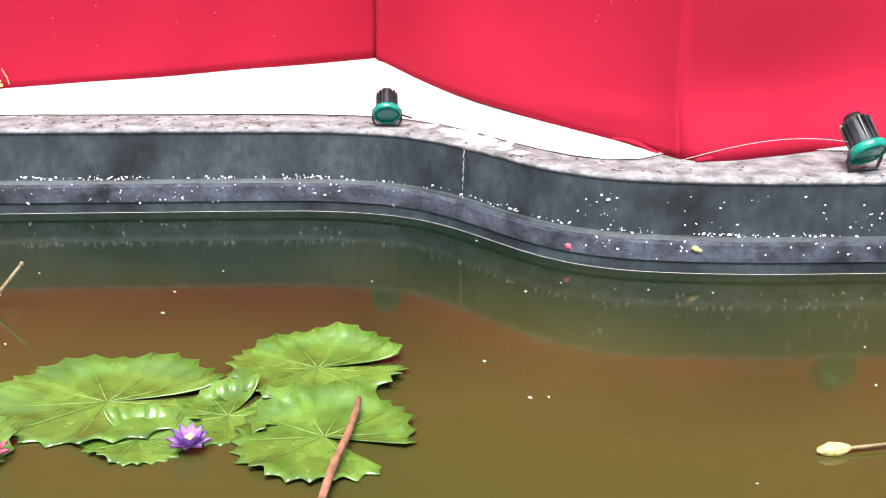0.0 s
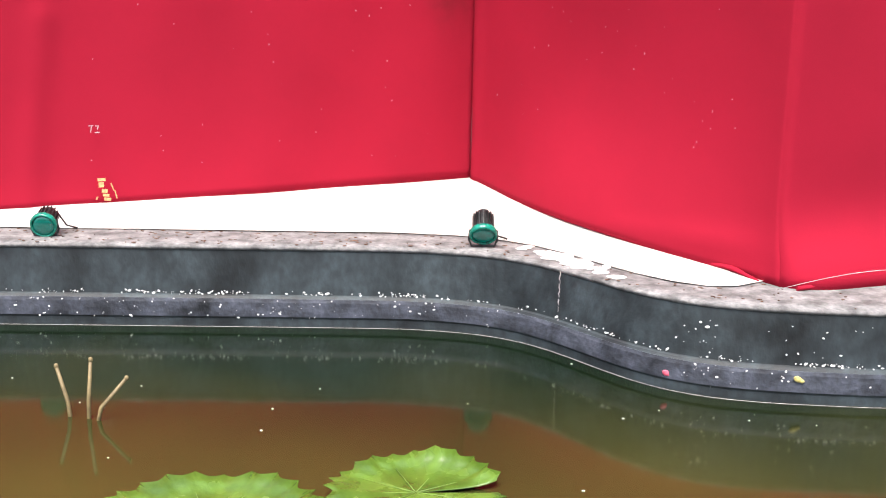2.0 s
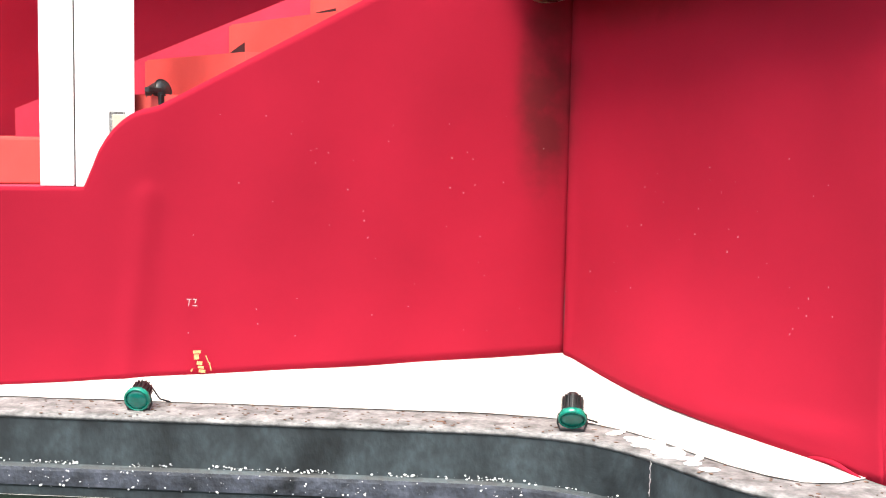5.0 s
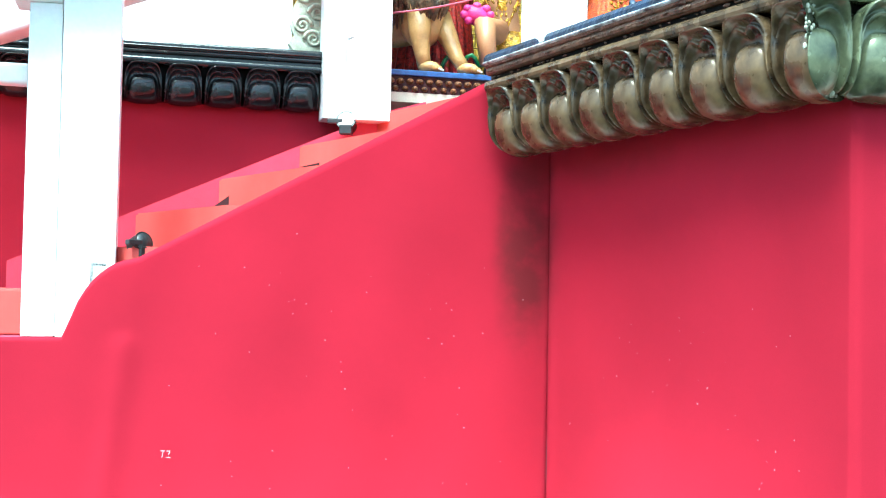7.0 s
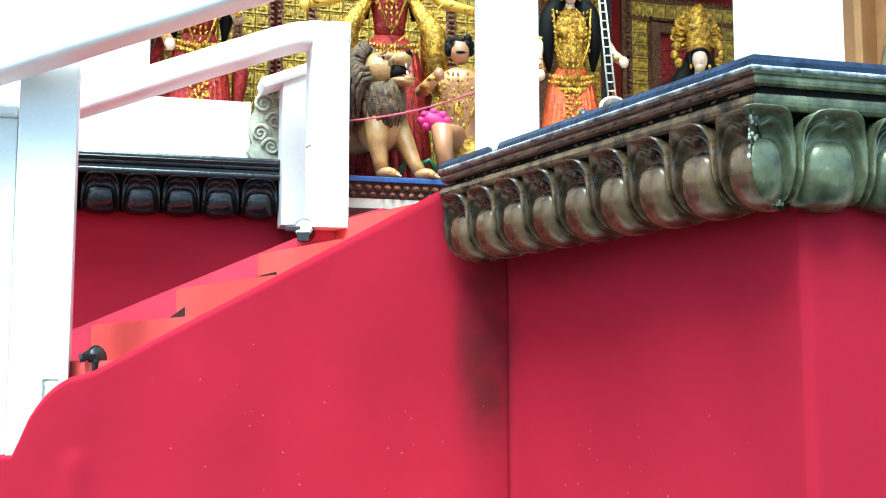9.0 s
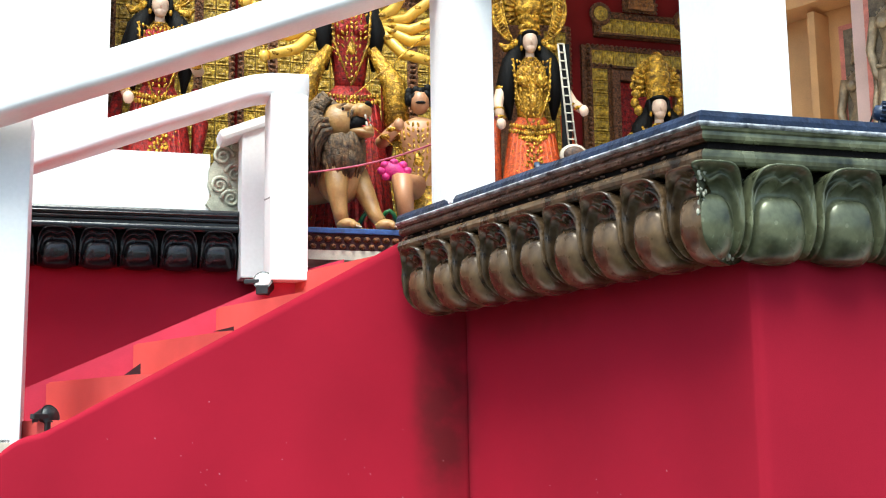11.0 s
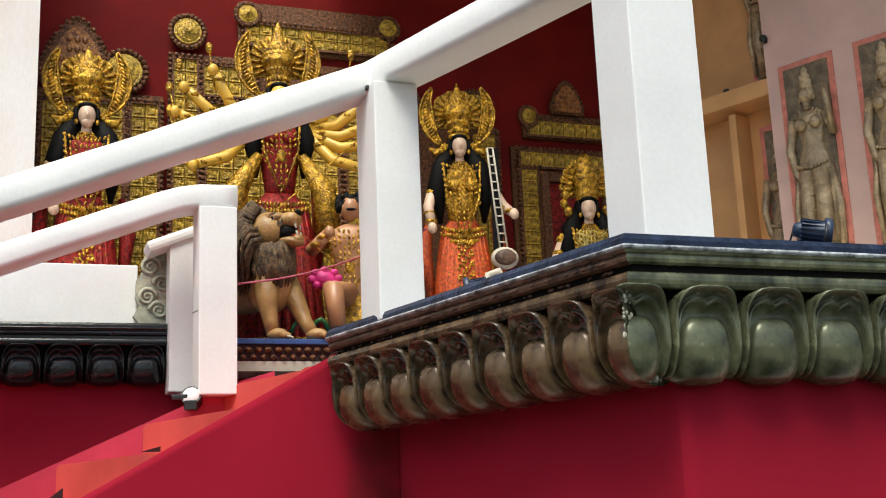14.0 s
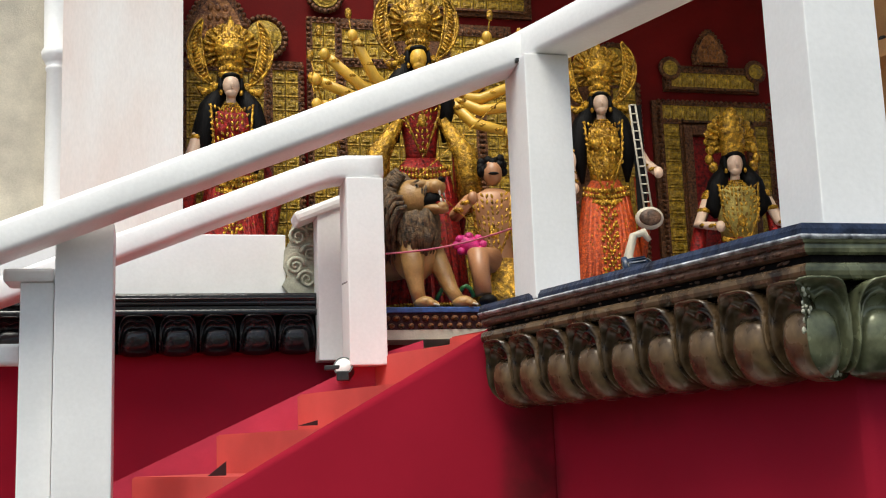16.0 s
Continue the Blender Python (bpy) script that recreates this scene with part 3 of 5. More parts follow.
def cornice(name, path, material, top_mat, lip_mat, label, deep=1.0, z0=1.885, tall=1.0, reach=(1.0,), units=((0.1, 0.205, 16),)):
    """A moulded cornice along a path in the building's axes: a petal band, two rolls and a top slab. units: for each run the first petal's middle, the spacing and the count."""
    c = thing(name, BF @ pose(0, 0, z0 - 1.885 * tall) @ Matrix.Diagonal((1, 1, tall, 1)), label, "cornice")
    bright = material != "black"
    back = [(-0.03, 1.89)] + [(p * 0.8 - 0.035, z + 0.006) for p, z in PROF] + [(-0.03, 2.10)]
    # bed and fillet are coloured black for the shade between petals and rolls
    part("bed_moulding", sweep(path, back, reach), "gapblack", c)
    part("roll", sweep(path, [(0, 2.098)] + [(0.246 + 0.024 * math.cos(k), 2.118 + 0.02 * math.sin(k)) for k in [radians(x) for x in range(-90, 91, 30)]] + [(0, 2.14)], reach), material, c)
    part("fillet", sweep(path, [(0, 2.139), (0.222, 2.139), (0.222, 2.158), (0, 2.158)], reach), "gapblack" if bright else "black", c)
    part("lip", sweep(path, [(0, 2.157), (0.24, 2.157), (0.258, 2.163), (0.262, 2.172), (0.256, 2.182), (0.268, 2.186), (0.272, 2.194), (0, 2.194)], reach), lip_mat, c)
    # the bead carries the edge highlight in its colour
    part("edge_bead", sweep(path, [(0.2, 2.193), (0.272, 2.193), (0.281, 2.196), (0.285, 2.200), (0.281, 2.204), (0.272, 2.206), (0.2, 2.206)], reach), "worn_edge" if bright else "black", c, "pale edge of the blue top, its highlight painted on" if bright else "")
    part("top_slab", sweep(path, [(-0.2, 2.193), (0.2, 2.2), (0.277, 2.2045), (0.276, 2.218), (0.262, 2.232), (0.2, 2.236), (-0.2, 2.2363)], reach), top_mat, c)
    runs = [(Vector(p), Vector(q), (Vector(q) - Vector(p)).normalized()) for p, q in zip(path, path[1:])]
    mitre = None
    if len(runs) > 1:
        n0, n1 = [Vector((d.y, -d.x)) for _, _, d in runs[:2]]
        turn = n0.x * n1.y - n0.y * n1.x
        mitre = Vector(((reach[0] * n1.y - reach[1] * n0.y) / turn, (n0.x * reach[1] - n1.x * reach[0]) / turn))
        way = runs[0][2] + runs[1][2]
        for o in c.children:
            if o.name.split(".")[0] in ("roll", "lip"):
                o.data.materials.append(M["green"])
                for f in o.data.polygons:
                    if (Vector(f.center[:2]) - Vector(path[1])).dot(way) > 0:
                        f.material_index = 1
    for i, (p, q, d) in enumerate(runs):
        first, wdt, n = units[i]
        length = (q - p).length
        mt = "green" if i else material
        me = petal_mesh("petal", wdt * 0.985, mt, deep, reach[i])
        for k in range(n):
            x = first + k * wdt
            use = me
            if mitre and i == 0 and x > length - 0.8 * wdt:
                use = petal_mesh("petal", wdt * 0.985, mt, deep, reach[i], length - x, 1, mitre.dot(d))
            if mitre and i == 1 and x < 0.8 * wdt:
                use = petal_mesh("petal", wdt * 0.985, mt, deep, reach[i], -x, -1, mitre.dot(d))
            o = new("petal", use)
            o.parent = c
            mid = p + d * x
            o.matrix_basis = pose(mid.x, mid.y, 0, 0, 0, math.degrees(math.atan2(d.y, d.x)))
    if mitre:
        bm = bmesh.new()
        q = random.Random(3)
        for k in range(80):
            pp, zz = prof_at(q.random())
            pp += 0.075 + q.gauss(0, 0.012)
            r = q.uniform(0.002, 0.007)
            ell(bm, (path[1][0] + mitre.x * pp + q.gauss(0, 0.005), path[1][1] + mitre.y * pp + q.gauss(0, 0.004), zz - 0.004), (r, r, r * q.uniform(0.8, 1.6)), seg=6)
        part("chipped_edge", bm, "grey", c, "pale crumbling plaster along the mitre")
        crust = bmesh.new()
        d0 = runs[0][2]
        side = Vector((d0.y, -d0.x)) * reach[0]
        for k in range(190):
            high = q.random()
            at = Vector(path[0]) + d0 * (q.random() * (runs[0][1] - runs[0][0]).length) + side * (0.262 if high > 0.5 else 0.252 if high > 0.2 else 0.226)
            ell(crust, (at.x, at.y, 2.186 if high > 0.75 else 2.171 if high > 0.5 else 2.181 if high > 0.2 else 2.15), (q.uniform(0.004, 0.02), q.uniform(0.003, 0.006), q.uniform(0.002, 0.006)), rot=(0, q.uniform(-15, 15), math.degrees(math.atan2(d0.y, d0.x))), seg=6)
        part("flaking_crust", crust, "rust", c, "flaking brown paint along the lip")
    return c


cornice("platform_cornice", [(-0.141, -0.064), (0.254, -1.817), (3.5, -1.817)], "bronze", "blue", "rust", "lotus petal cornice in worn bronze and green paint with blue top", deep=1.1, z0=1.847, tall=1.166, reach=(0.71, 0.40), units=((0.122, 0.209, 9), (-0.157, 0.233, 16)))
cornice("rear_cornice", [(-4.2, 1.33), (-0.80, 1.33)], "black", "black", "black", "glossy black lotus petal cornice on the rear platform", z0=2.19, tall=0.855, reach=(0.42,), units=((0.10, 0.198, 17),))
rw = part("wall_rear", B(-4.2, -0.3, 1.34, 1.40, 1.0, 2.3, m=BF), "cloth", kind="structure", label="red cloth wall under the black cornice")
tagged(rw, category="cloth wall")

# ---- white posts, rails, columns ----
def post(name, a0, a1, b0, b1, z0, z1, label, cat="post", cap=True):
    t = thing(name, BF @ pose((a0 + a1) / 2, (b0 + b1) / 2, z0), label, cat)
    hx, hy = (a1 - a0) / 2, (b1 - b0) / 2
    part("shaft", B(-hx, hx, -hy, hy, 0, z1 - z0, bevel=0.006), "white", t)
    return t


post("railing_post", -0.236, -0.052, -0.575, -0.31, PLAT + 0.002, 3.19, "white painted square railing post on the platform edge")
post("railing_post", -0.735, -0.552, 0.753, 0.98, 2.075, 2.995, "white boxed post ending the rear handrail")
rear = post("railing_post", -0.829, -0.62, 1.139, 1.30, 2.13, 2.93, "narrower white post behind the rear handrail")
part("cap", B(-0.20, 0.10, -0.10, 0.10, 0.0, 0.06, bevel=0.02, m=pose(-0.02, 0, 0.78, 0, -22, 0)), "white", rear)
foot = post("railing_post", -2.018, -1.796, 0.03, 0.26, 1.052, 2.62, "tall white boxed post at the stair foot")
part("side_board", B(-0.245, -0.118, -0.055, 0.13, 0, 1.33, bevel=0.006), "white", foot)
part("side_cap", B(-0.31, -0.116, -0.075, 0.14, 1.33, 1.385, bevel=0.015), "white", foot)
post("column", 0.198, 0.435, -1.85, -1.622, PLAT + 0.002, 5.2, "large white square column on the platform corner", "column")


def rail(name, pts, w, h, label):
    """A cloth-wrapped boxed handrail through points in the building's axes; each point is the middle of the underside."""
    t = thing(name, BF @ pose(*pts[0]), label, "handrail")
    o = Vector(pts[0])
    line_ = []
    for p, q in zip(pts, pts[1:]):
        p, q = Vector(p) - o, Vector(q) - o
        n = max(2, int((q - p).length / 0.07))
        line_ += [p.lerp(q, i / n) for i in range(n)]
    line_.append(Vector(pts[-1]) - o)
    sec = []
    r = min(w, h) * 0.2
    for cx, cz, a0 in ((w / 2 - r, h - r, 0), (-w / 2 + r, h - r, 90), (-w / 2 + r, r, 180), (w / 2 - r, r, 270)):
        sec += [(cx + r * math.cos(radians(a0 + k)), cz + r * math.sin(radians(a0 + k))) for k in (0, 30, 60, 90)]
    bm = bmesh.new()
    rings = []
    for i, p in enumerate(line_):
        d = (line_[min(i + 1, len(line_) - 1)] - line_[max(i - 1, 0)]).normalized()
        side = d.cross(Vector((0, 0, 1))).normalized()
        up = side.cross(d)
        rings.append([bm.verts.new(p + side * (x + 0.003 * noise.noise((p.x * 5, x * 9, z * 9 + w))) + up * (z + 0.004 * noise.noise((p.x * 4 + 7, x * 8, z * 8)))) for x, z in sec])
    m = len(sec)
    for r0, r1 in zip(rings, rings[1:]):
        for k in range(m):
            bm.faces.new((r0[k], r0[(k + 1) % m], r1[(k + 1) % m], r1[k])).smooth = True
    bm.faces.new(rings[0][::-1])
    bm.faces.new(rings[-1])
    part("bar", bm, "white", t)
    return t


rail("handrail", [(-3.6, 0.23, 1.945), (-0.13, -0.43, 3.2)], 0.17, 0.13, "thick white boxed handrail climbing the stair")
rail("handrail", [(-0.175, -0.36, 3.19), (0.30, -1.70, 3.19)], 0.18, 0.135, "white boxed handrail along the platform edge")
t = thing("joint_strip", BF @ pose(-0.238, -0.497, 3.186), "dark open gap under the joint of two white handrails", "gap")
part("gap", B(-0.010, 0.012, -0.012, 0.012, -0.010, 0.006, bevel=0.003), "lampblack", t)
rail("handrail", [(-3.2, 1.0, 2.06), (-0.90, 0.875, 2.945), (-0.80, 0.87, 2.98), (-0.72, 0.866, 2.995), (-0.545, 0.866, 2.998)], 0.19, 0.12, "white boxed rear handrail of the stair")
rail("handrail", [(-4.2, 0.2, 2.06), (-2.16, 0.2, 2.06)], 0.1, 0.085, "short white rail beyond the stair foot")

# ---- shrine shell ----
def setting(name, bm, material, label, category="wall"):
    bmesh.ops.transform(bm, matrix=BF, verts=bm.verts)
    o = part(name, bm, material, kind="structure", label=label)
    tagged(o, category=category)
    return o


setting("wall_back", B(-2.2, 3.0, 2.20, 2.32, 2.0, 5.6), "maroon", "deep maroon cloth back wall of the shrine")
setting("wall_left", B(-2.12, -1.50, 1.42, 1.62, 2.3, 5.6), "stained", "white painted panel wall with faint pink stains")
setting("wall_left_return", B(-1.62, -1.50, 1.62, 2.2, 2.3, 5.6), "white", "white return wall beside the statues")
setting("wall_far_left", B(-4.6, -2.12, 1.60, 1.75, 2.3, 5.6), "cream", "pale curtain wall beyond the column")
# unseen canopy, its pieces cut to shade the right and let light in left
setting("ceiling", box(box(B(0.25, 4.5, 1.0, 3.2, 5.2, 5.3), 1.35, 4.5, -1.2, 0.99, 5.2, 5.3), -4.6, -1.5, 1.3, 3.2, 5.2, 5.3), "white", "unseen white canopy slabs added to shade parts of the shrine", "ceiling")
setting("plinth_block", B(-4.2, -0.965, 1.40, 1.60, 2.47, 2.825, bevel=0.006), "white", "low white parapet on the black cornice", "parapet")

for k in range(3):
    bm = bmesh.new()
    lathe(bm, [(0.075, 0), (0.075, 0.02), (0.06, 0.03), (0.056, 1.52), (0.062, 1.53), (0.062, 1.545), (0.056, 1.55), (0.066, 1.57), (0.082, 1.60), (0.085, 1.63), (0.072, 1.65), (0.075, 1.9), (0.07, 2.9)])
    t = thing("round_column", BF @ pose(-2.15 - 0.75 * k, 1.5, 2.19), "slender white round column with moulded capital", "column", "slender round columns")
    part("shaft", bm, "white", t)

# ---- gilded panels behind the statues ----
def tile_mesh(w, h):
    bm = bmesh.new()
    rings = []
    for s, d in ((1, 0.003), (0.93, 0.010), (0.6, 0.007), (0.42, 0.014)):
        rings.append([bm.verts.new((sx * w / 2 * s, -d, sz * h / 2 * s)) for sx, sz in ((-1, -1), (1, -1), (1, 1), (-1, 1))])
    for r0, r1 in zip(rings, rings[1:]):
        for k in range(4):
            bm.faces.new((r0[k], r0[(k + 1) % 4], r1[(k + 1) % 4], r1[k]))
    bm.faces.new(rings[-1])
    return mesh_of("tile", bm, "dimgold")


TILE = tile_mesh(0.084, 0.084)


def disc(x, z, r, n=24, ripple=0.0, k=14):
    return [(x + r * (1 + ripple * math.cos(k * 2 * math.pi * i / n)) * math.cos(2 * math.pi * i / n), z + r * (1 + ripple * math.cos(k * 2 * math.pi * i / n)) * math.sin(2 * math.pi * i / n)) for i in range(n)]


def beads(bm, pts, r=0.016, step=0.034):
    """A row of beads along a line of (x, z) points."""
    for p, q in zip(pts, pts[1:]):
        p, q = Vector(p), Vector(q)
        n = max(1, int((q - p).length / step))
        for i in range(n):
            c = p + (q - p) * (i / n)
            ell(bm, (c.x, -0.018, c.y), (r, r * 0.8, r), seg=6)


def gilded_panel(a0, a1, z0, z1, fields, lobes, label):
    """A backing board with gold tile fields (rectangles in a and z) framed by beaded trim, and round lobes on top."""
    t = thing("gilded_panel", BF @ pose(a0, 2.17, z0), label, "wall panel", "gilded panels behind the statues")
    o = lambda x, z: (x - a0, z - z0)
    part("board", B(0, a1 - a0, 0.0, 0.03, 0, z1 - z0), "trim", t, "dark beaded backing board")
    for x0, x1, y0, y1 in fields:
        fx, fz = o(x0, y0)
        gx, gz = o(x1, y1)
        bm = bmesh.new()
        e = 0.012
        for q in ((fx - e, fz - e, gx + e, fz + 0.004), (fx - e, gz - 0.004, gx + e, gz + e), (fx - e, fz, fx + 0.004, gz), (gx - 0.004, fz, gx + e, gz)):
            box(bm, q[0], q[2], -0.022, 0.002, q[1], q[3])
        beads(bm, [(fx - 0.02, fz), (fx - 0.02, gz + 0.02), (gx + 0.02, gz + 0.02), (gx + 0.02, fz)])
        part("beaded_frame", bm, "trim", t)
        nx, nz = max(1, round((gx - fx) / 0.086)), max(1, round((gz - fz) / 0.086))
        for i in range(nx):
            for j in range(nz):
                ob = new("tile", TILE)
                ob.parent = t
                ob.matrix_basis = pose(fx + (gx - fx) * (i + 0.5) / nx, -0.002, fz + (gz - fz) * (j + 0.5) / nz) @ Matrix.Diagonal(((gx - fx) / nx / 0.086, 1, (gz - fz) / nz / 0.086, 1))
    for x, z, r in lobes:
        x, z = o(x, z)
        bm = slab(bmesh.new(), disc(x, z, r), -0.012, 0.012)
        beads(bm, disc(x, z, r * 1.06) + disc(x, z, r * 1.06)[:1], 0.02, 0.03)
        lb = part("lobe_rim", bm, "trim", t)
        bm = bmesh.new()
        slab(bm, disc(x, z, r * 0.86), -0.03, 0.0)
        for k in range(3):
            ell(bm, (x, -0.028, z), (r * (0.75 - 0.22 * k), 0.01 + 0.008 * k, r * (0.75 - 0.22 * k)), seg=12)
        part("lobe", bm, "dimgold", lb)
    return t


gilded_panel(-1.50, -0.76, 2.38, 4.06, [(-1.47, -1.0, 2.42, 3.98), (-0.955, -0.79, 2.42, 4.0)], [(-1.0, 4.2, 0.125)], "gold tiled panel with beaded dark borders behind a statue")
gilded_panel(-0.735, 0.60, 2.38, 4.36, [(-0.705, -0.555, 2.42, 4.32), (-0.52, -0.2, 4.09, 4.29), (0.18, 0.545, 4.12, 4.28), (0.40, 0.56, 2.42, 4.04), (-0.50, 0.34, 2.42, 4.04)], [(-0.62, 4.5, 0.1)], "broad gold tiled panel with beams behind the central statue")
gilded_panel(0.64, 1.47, 2.38, 4.02, [(0.67, 0.80, 2.42, 3.98), (1.275, 1.445, 2.42, 3.97)], [(1.30, 4.14, 0.12), (0.78, 4.14, 0.12)], "gold tiled panel with round lobes behind a statue")
gilded_panel(1.56, 2.42, 2.38, 3.90, [(1.62, 1.745, 2.42, 3.74), (2.285, 2.39, 2.42, 3.74), (1.62, 2.39, 3.76, 3.87)], [], "square gold tiled frame with a dark niche")
gilded_panel(1.66, 2.36, 3.97, 4.15, [(1.70, 2.32, 3.99, 4.10)], [(1.70, 4.12, 0.06), (2.33, 4.12, 0.06)], "gold tiled crossbar with upturned ends")
gilded_panel(-0.30, 0.75, 4.42, 4.75, [(-0.25, 0.70, 4.46, 4.60)], [(-0.24, 4.66, 0.07), (0.70, 4.66, 0.07)], "gold tiled crossbar high on the maroon wall")


def arched_plaque(a, z, sx, sz, label):
    t = thing("arched_plaque", BF @ pose(a, 2.17, z), label, "plaque", "arched plaques on the maroon wall")
    ar = [(-0.12 * sx, 0), (0.12 * sx, 0)] + [(0.125 * sx * math.cos(k) * (1 - 0.35 * math.sin(k)), sz * (0.06 + 0.18 * math.sin(k))) for k in [math.pi * i / 14 for i in range(15)]]
    bm = slab(bmesh.new(), ar, -0.02, 0.01)
    beads(bm, ar + ar[:1], 0.012 * sx ** 0.6, 0.026 * sx ** 0.5)
    part("border", bm, "trim", t)
    bm = slab(bmesh.new(), [(x * 0.8, 0.01 + y * 0.82) for x, y in ar], -0.034, -0.018)
    for r in range(1, 5):
        for c in range(-3, 4):
            if abs(c) < 4.4 - r * 0.8:
                ell(bm, (c * 0.027 * sx, -0.034, sz * (0.03 + 0.036 * (r - 0.5))), (0.011 * sx, 0.008, 0.014 * sz), seg=6)
    part("field", bm, "copper", t)


arched_plaque(2.0, 4.16, 1.0, 1.0, "small arched copper plaque on the maroon wall")
arched_plaque(-1.28, 4.1, 1.65, 1.75, "large arched copper plaque behind a statue's crown")
t = thing("niche_frame", BF @ pose(2.015, 2.165, 2.42), "dark carved niche frame with a red field", "frame")
for x0, x1, y0, y1 in ((-0.262, -0.2, 0, 1.3), (0.2, 0.262, 0, 1.3), (-0.2, 0.2, 1.23, 1.3)):
    part("frame_bar", B(x0, x1, -0.05, 0.0, y0, y1, bevel=0.008), "trim", t)
part("field", B(-0.2, 0.2, -0.012, 0.0, 0, 1.23), "redsilk", t)

# ---- altar edge ----
altar = thing("altar", BF @ pose(-0.58, 1.02, PLAT), "low altar with blue edge and carved patterned band", "altar")
part("base", B(0, 3.6, 0.015, 1.12, 0, 0.05), "cream", altar)
part("core", B(0, 3.6, 0.02, 1.12, 0.05, 0.135), "dark", altar)
part("top_edge", B(-0.01, 3.61, 0.0, 1.12, 0.136, 0.165, bevel=0.005), "navystrip", altar)
bm = bmesh.new()
for i in range(70):
    x = 0.03 + i * 0.051
    ell(bm, (x, 0.016, 0.108), (0.021, 0.02, 0.016), seg=8)
    ell(bm, (x + 0.025, 0.014, 0.07), (0.017, 0.02, 0.014), seg=8)
part("carved_band", bm, "trim", altar, "brown band of carved knobs")
ALT = PLAT + 0.165


# ---- statues: each one plain mesh ----
def statue(name, bm, mats, a, b, z, label, turn=0.0):
    o = part(name, bm, mats, label=label, at=BF @ pose(a, b, z, 0, 0, turn))
    tagged(o, category="statue", group="shrine statues")
    return o


G_MATS = ("skin", "hair", "gold", "redsilk", "goldskin", "orangesilk", "magenta", "vest")


def round_crown(bm, z, s=1.0, tall=0.38):
    """A tiered crown before a round scalloped fan, its rim at height z."""
    lathe(bm, [(0.06 * s, 0), (0.082 * s, 0.02), (0.078 * s, 0.05), (0.088 * s, 0.07), (0.086 * s, 0.14), (0.098 * s, 0.15), (0.096 * s, 0.18), (0.07 * s, 0.2), (0.078 * s, 0.25), (0.052 * s, 0.27), (0.05 * s, 0.3), (0.022 * s, 0.33), (0.018 * s, tall - 0.02), (0.003, tall)], (0, 0, z), 2, 16, 0.8)
    fan = []
    n = 72
    for i in range(n + 1):
        k = math.radians(-30 + 240 * i / n)
        r = (0.165 + 0.02 * abs(math.sin(i * math.pi / 6)) + 0.03 * max(0, math.sin(k)) ** 3) * s
        fan.append((r * math.cos(k), z + 0.13 + r * math.sin(k)))
    slab(bm, fan, 0.055, 0.075, 2)
    for i in range(13):
        a = -30 + 240 * i / 12
        k = math.radians(a)
        ell(bm, (0.125 * s * math.cos(k), 0.05, z + 0.13 + 0.13 * s * math.sin(k)), (0.055 * s, 0.012, 0.015 * s), 2, (0, -a, 0), 10)
    for i in range(25):
        k = math.radians(-30 + 240 * i / 24)
        ell(bm, (0.158 * s * math.cos(k), 0.045, z + 0.13 + (0.158 + 0.02 * max(0, math.sin(k)) ** 3) * s * math.sin(k)), (0.008, 0.008, 0.008), 2, seg=6)
    for sx in (-1, 1):
        for dx, dz, r in ((0.08, -0.075, 0.02), (0.14, -0.05, 0.03), (0.165, 0.0, 0.028), (0.15, 0.06, 0.028)):
            ell(bm, (sx * dx * s, 0.01, z + dz), (r, 0.02, r * 1.25), 2, seg=10)


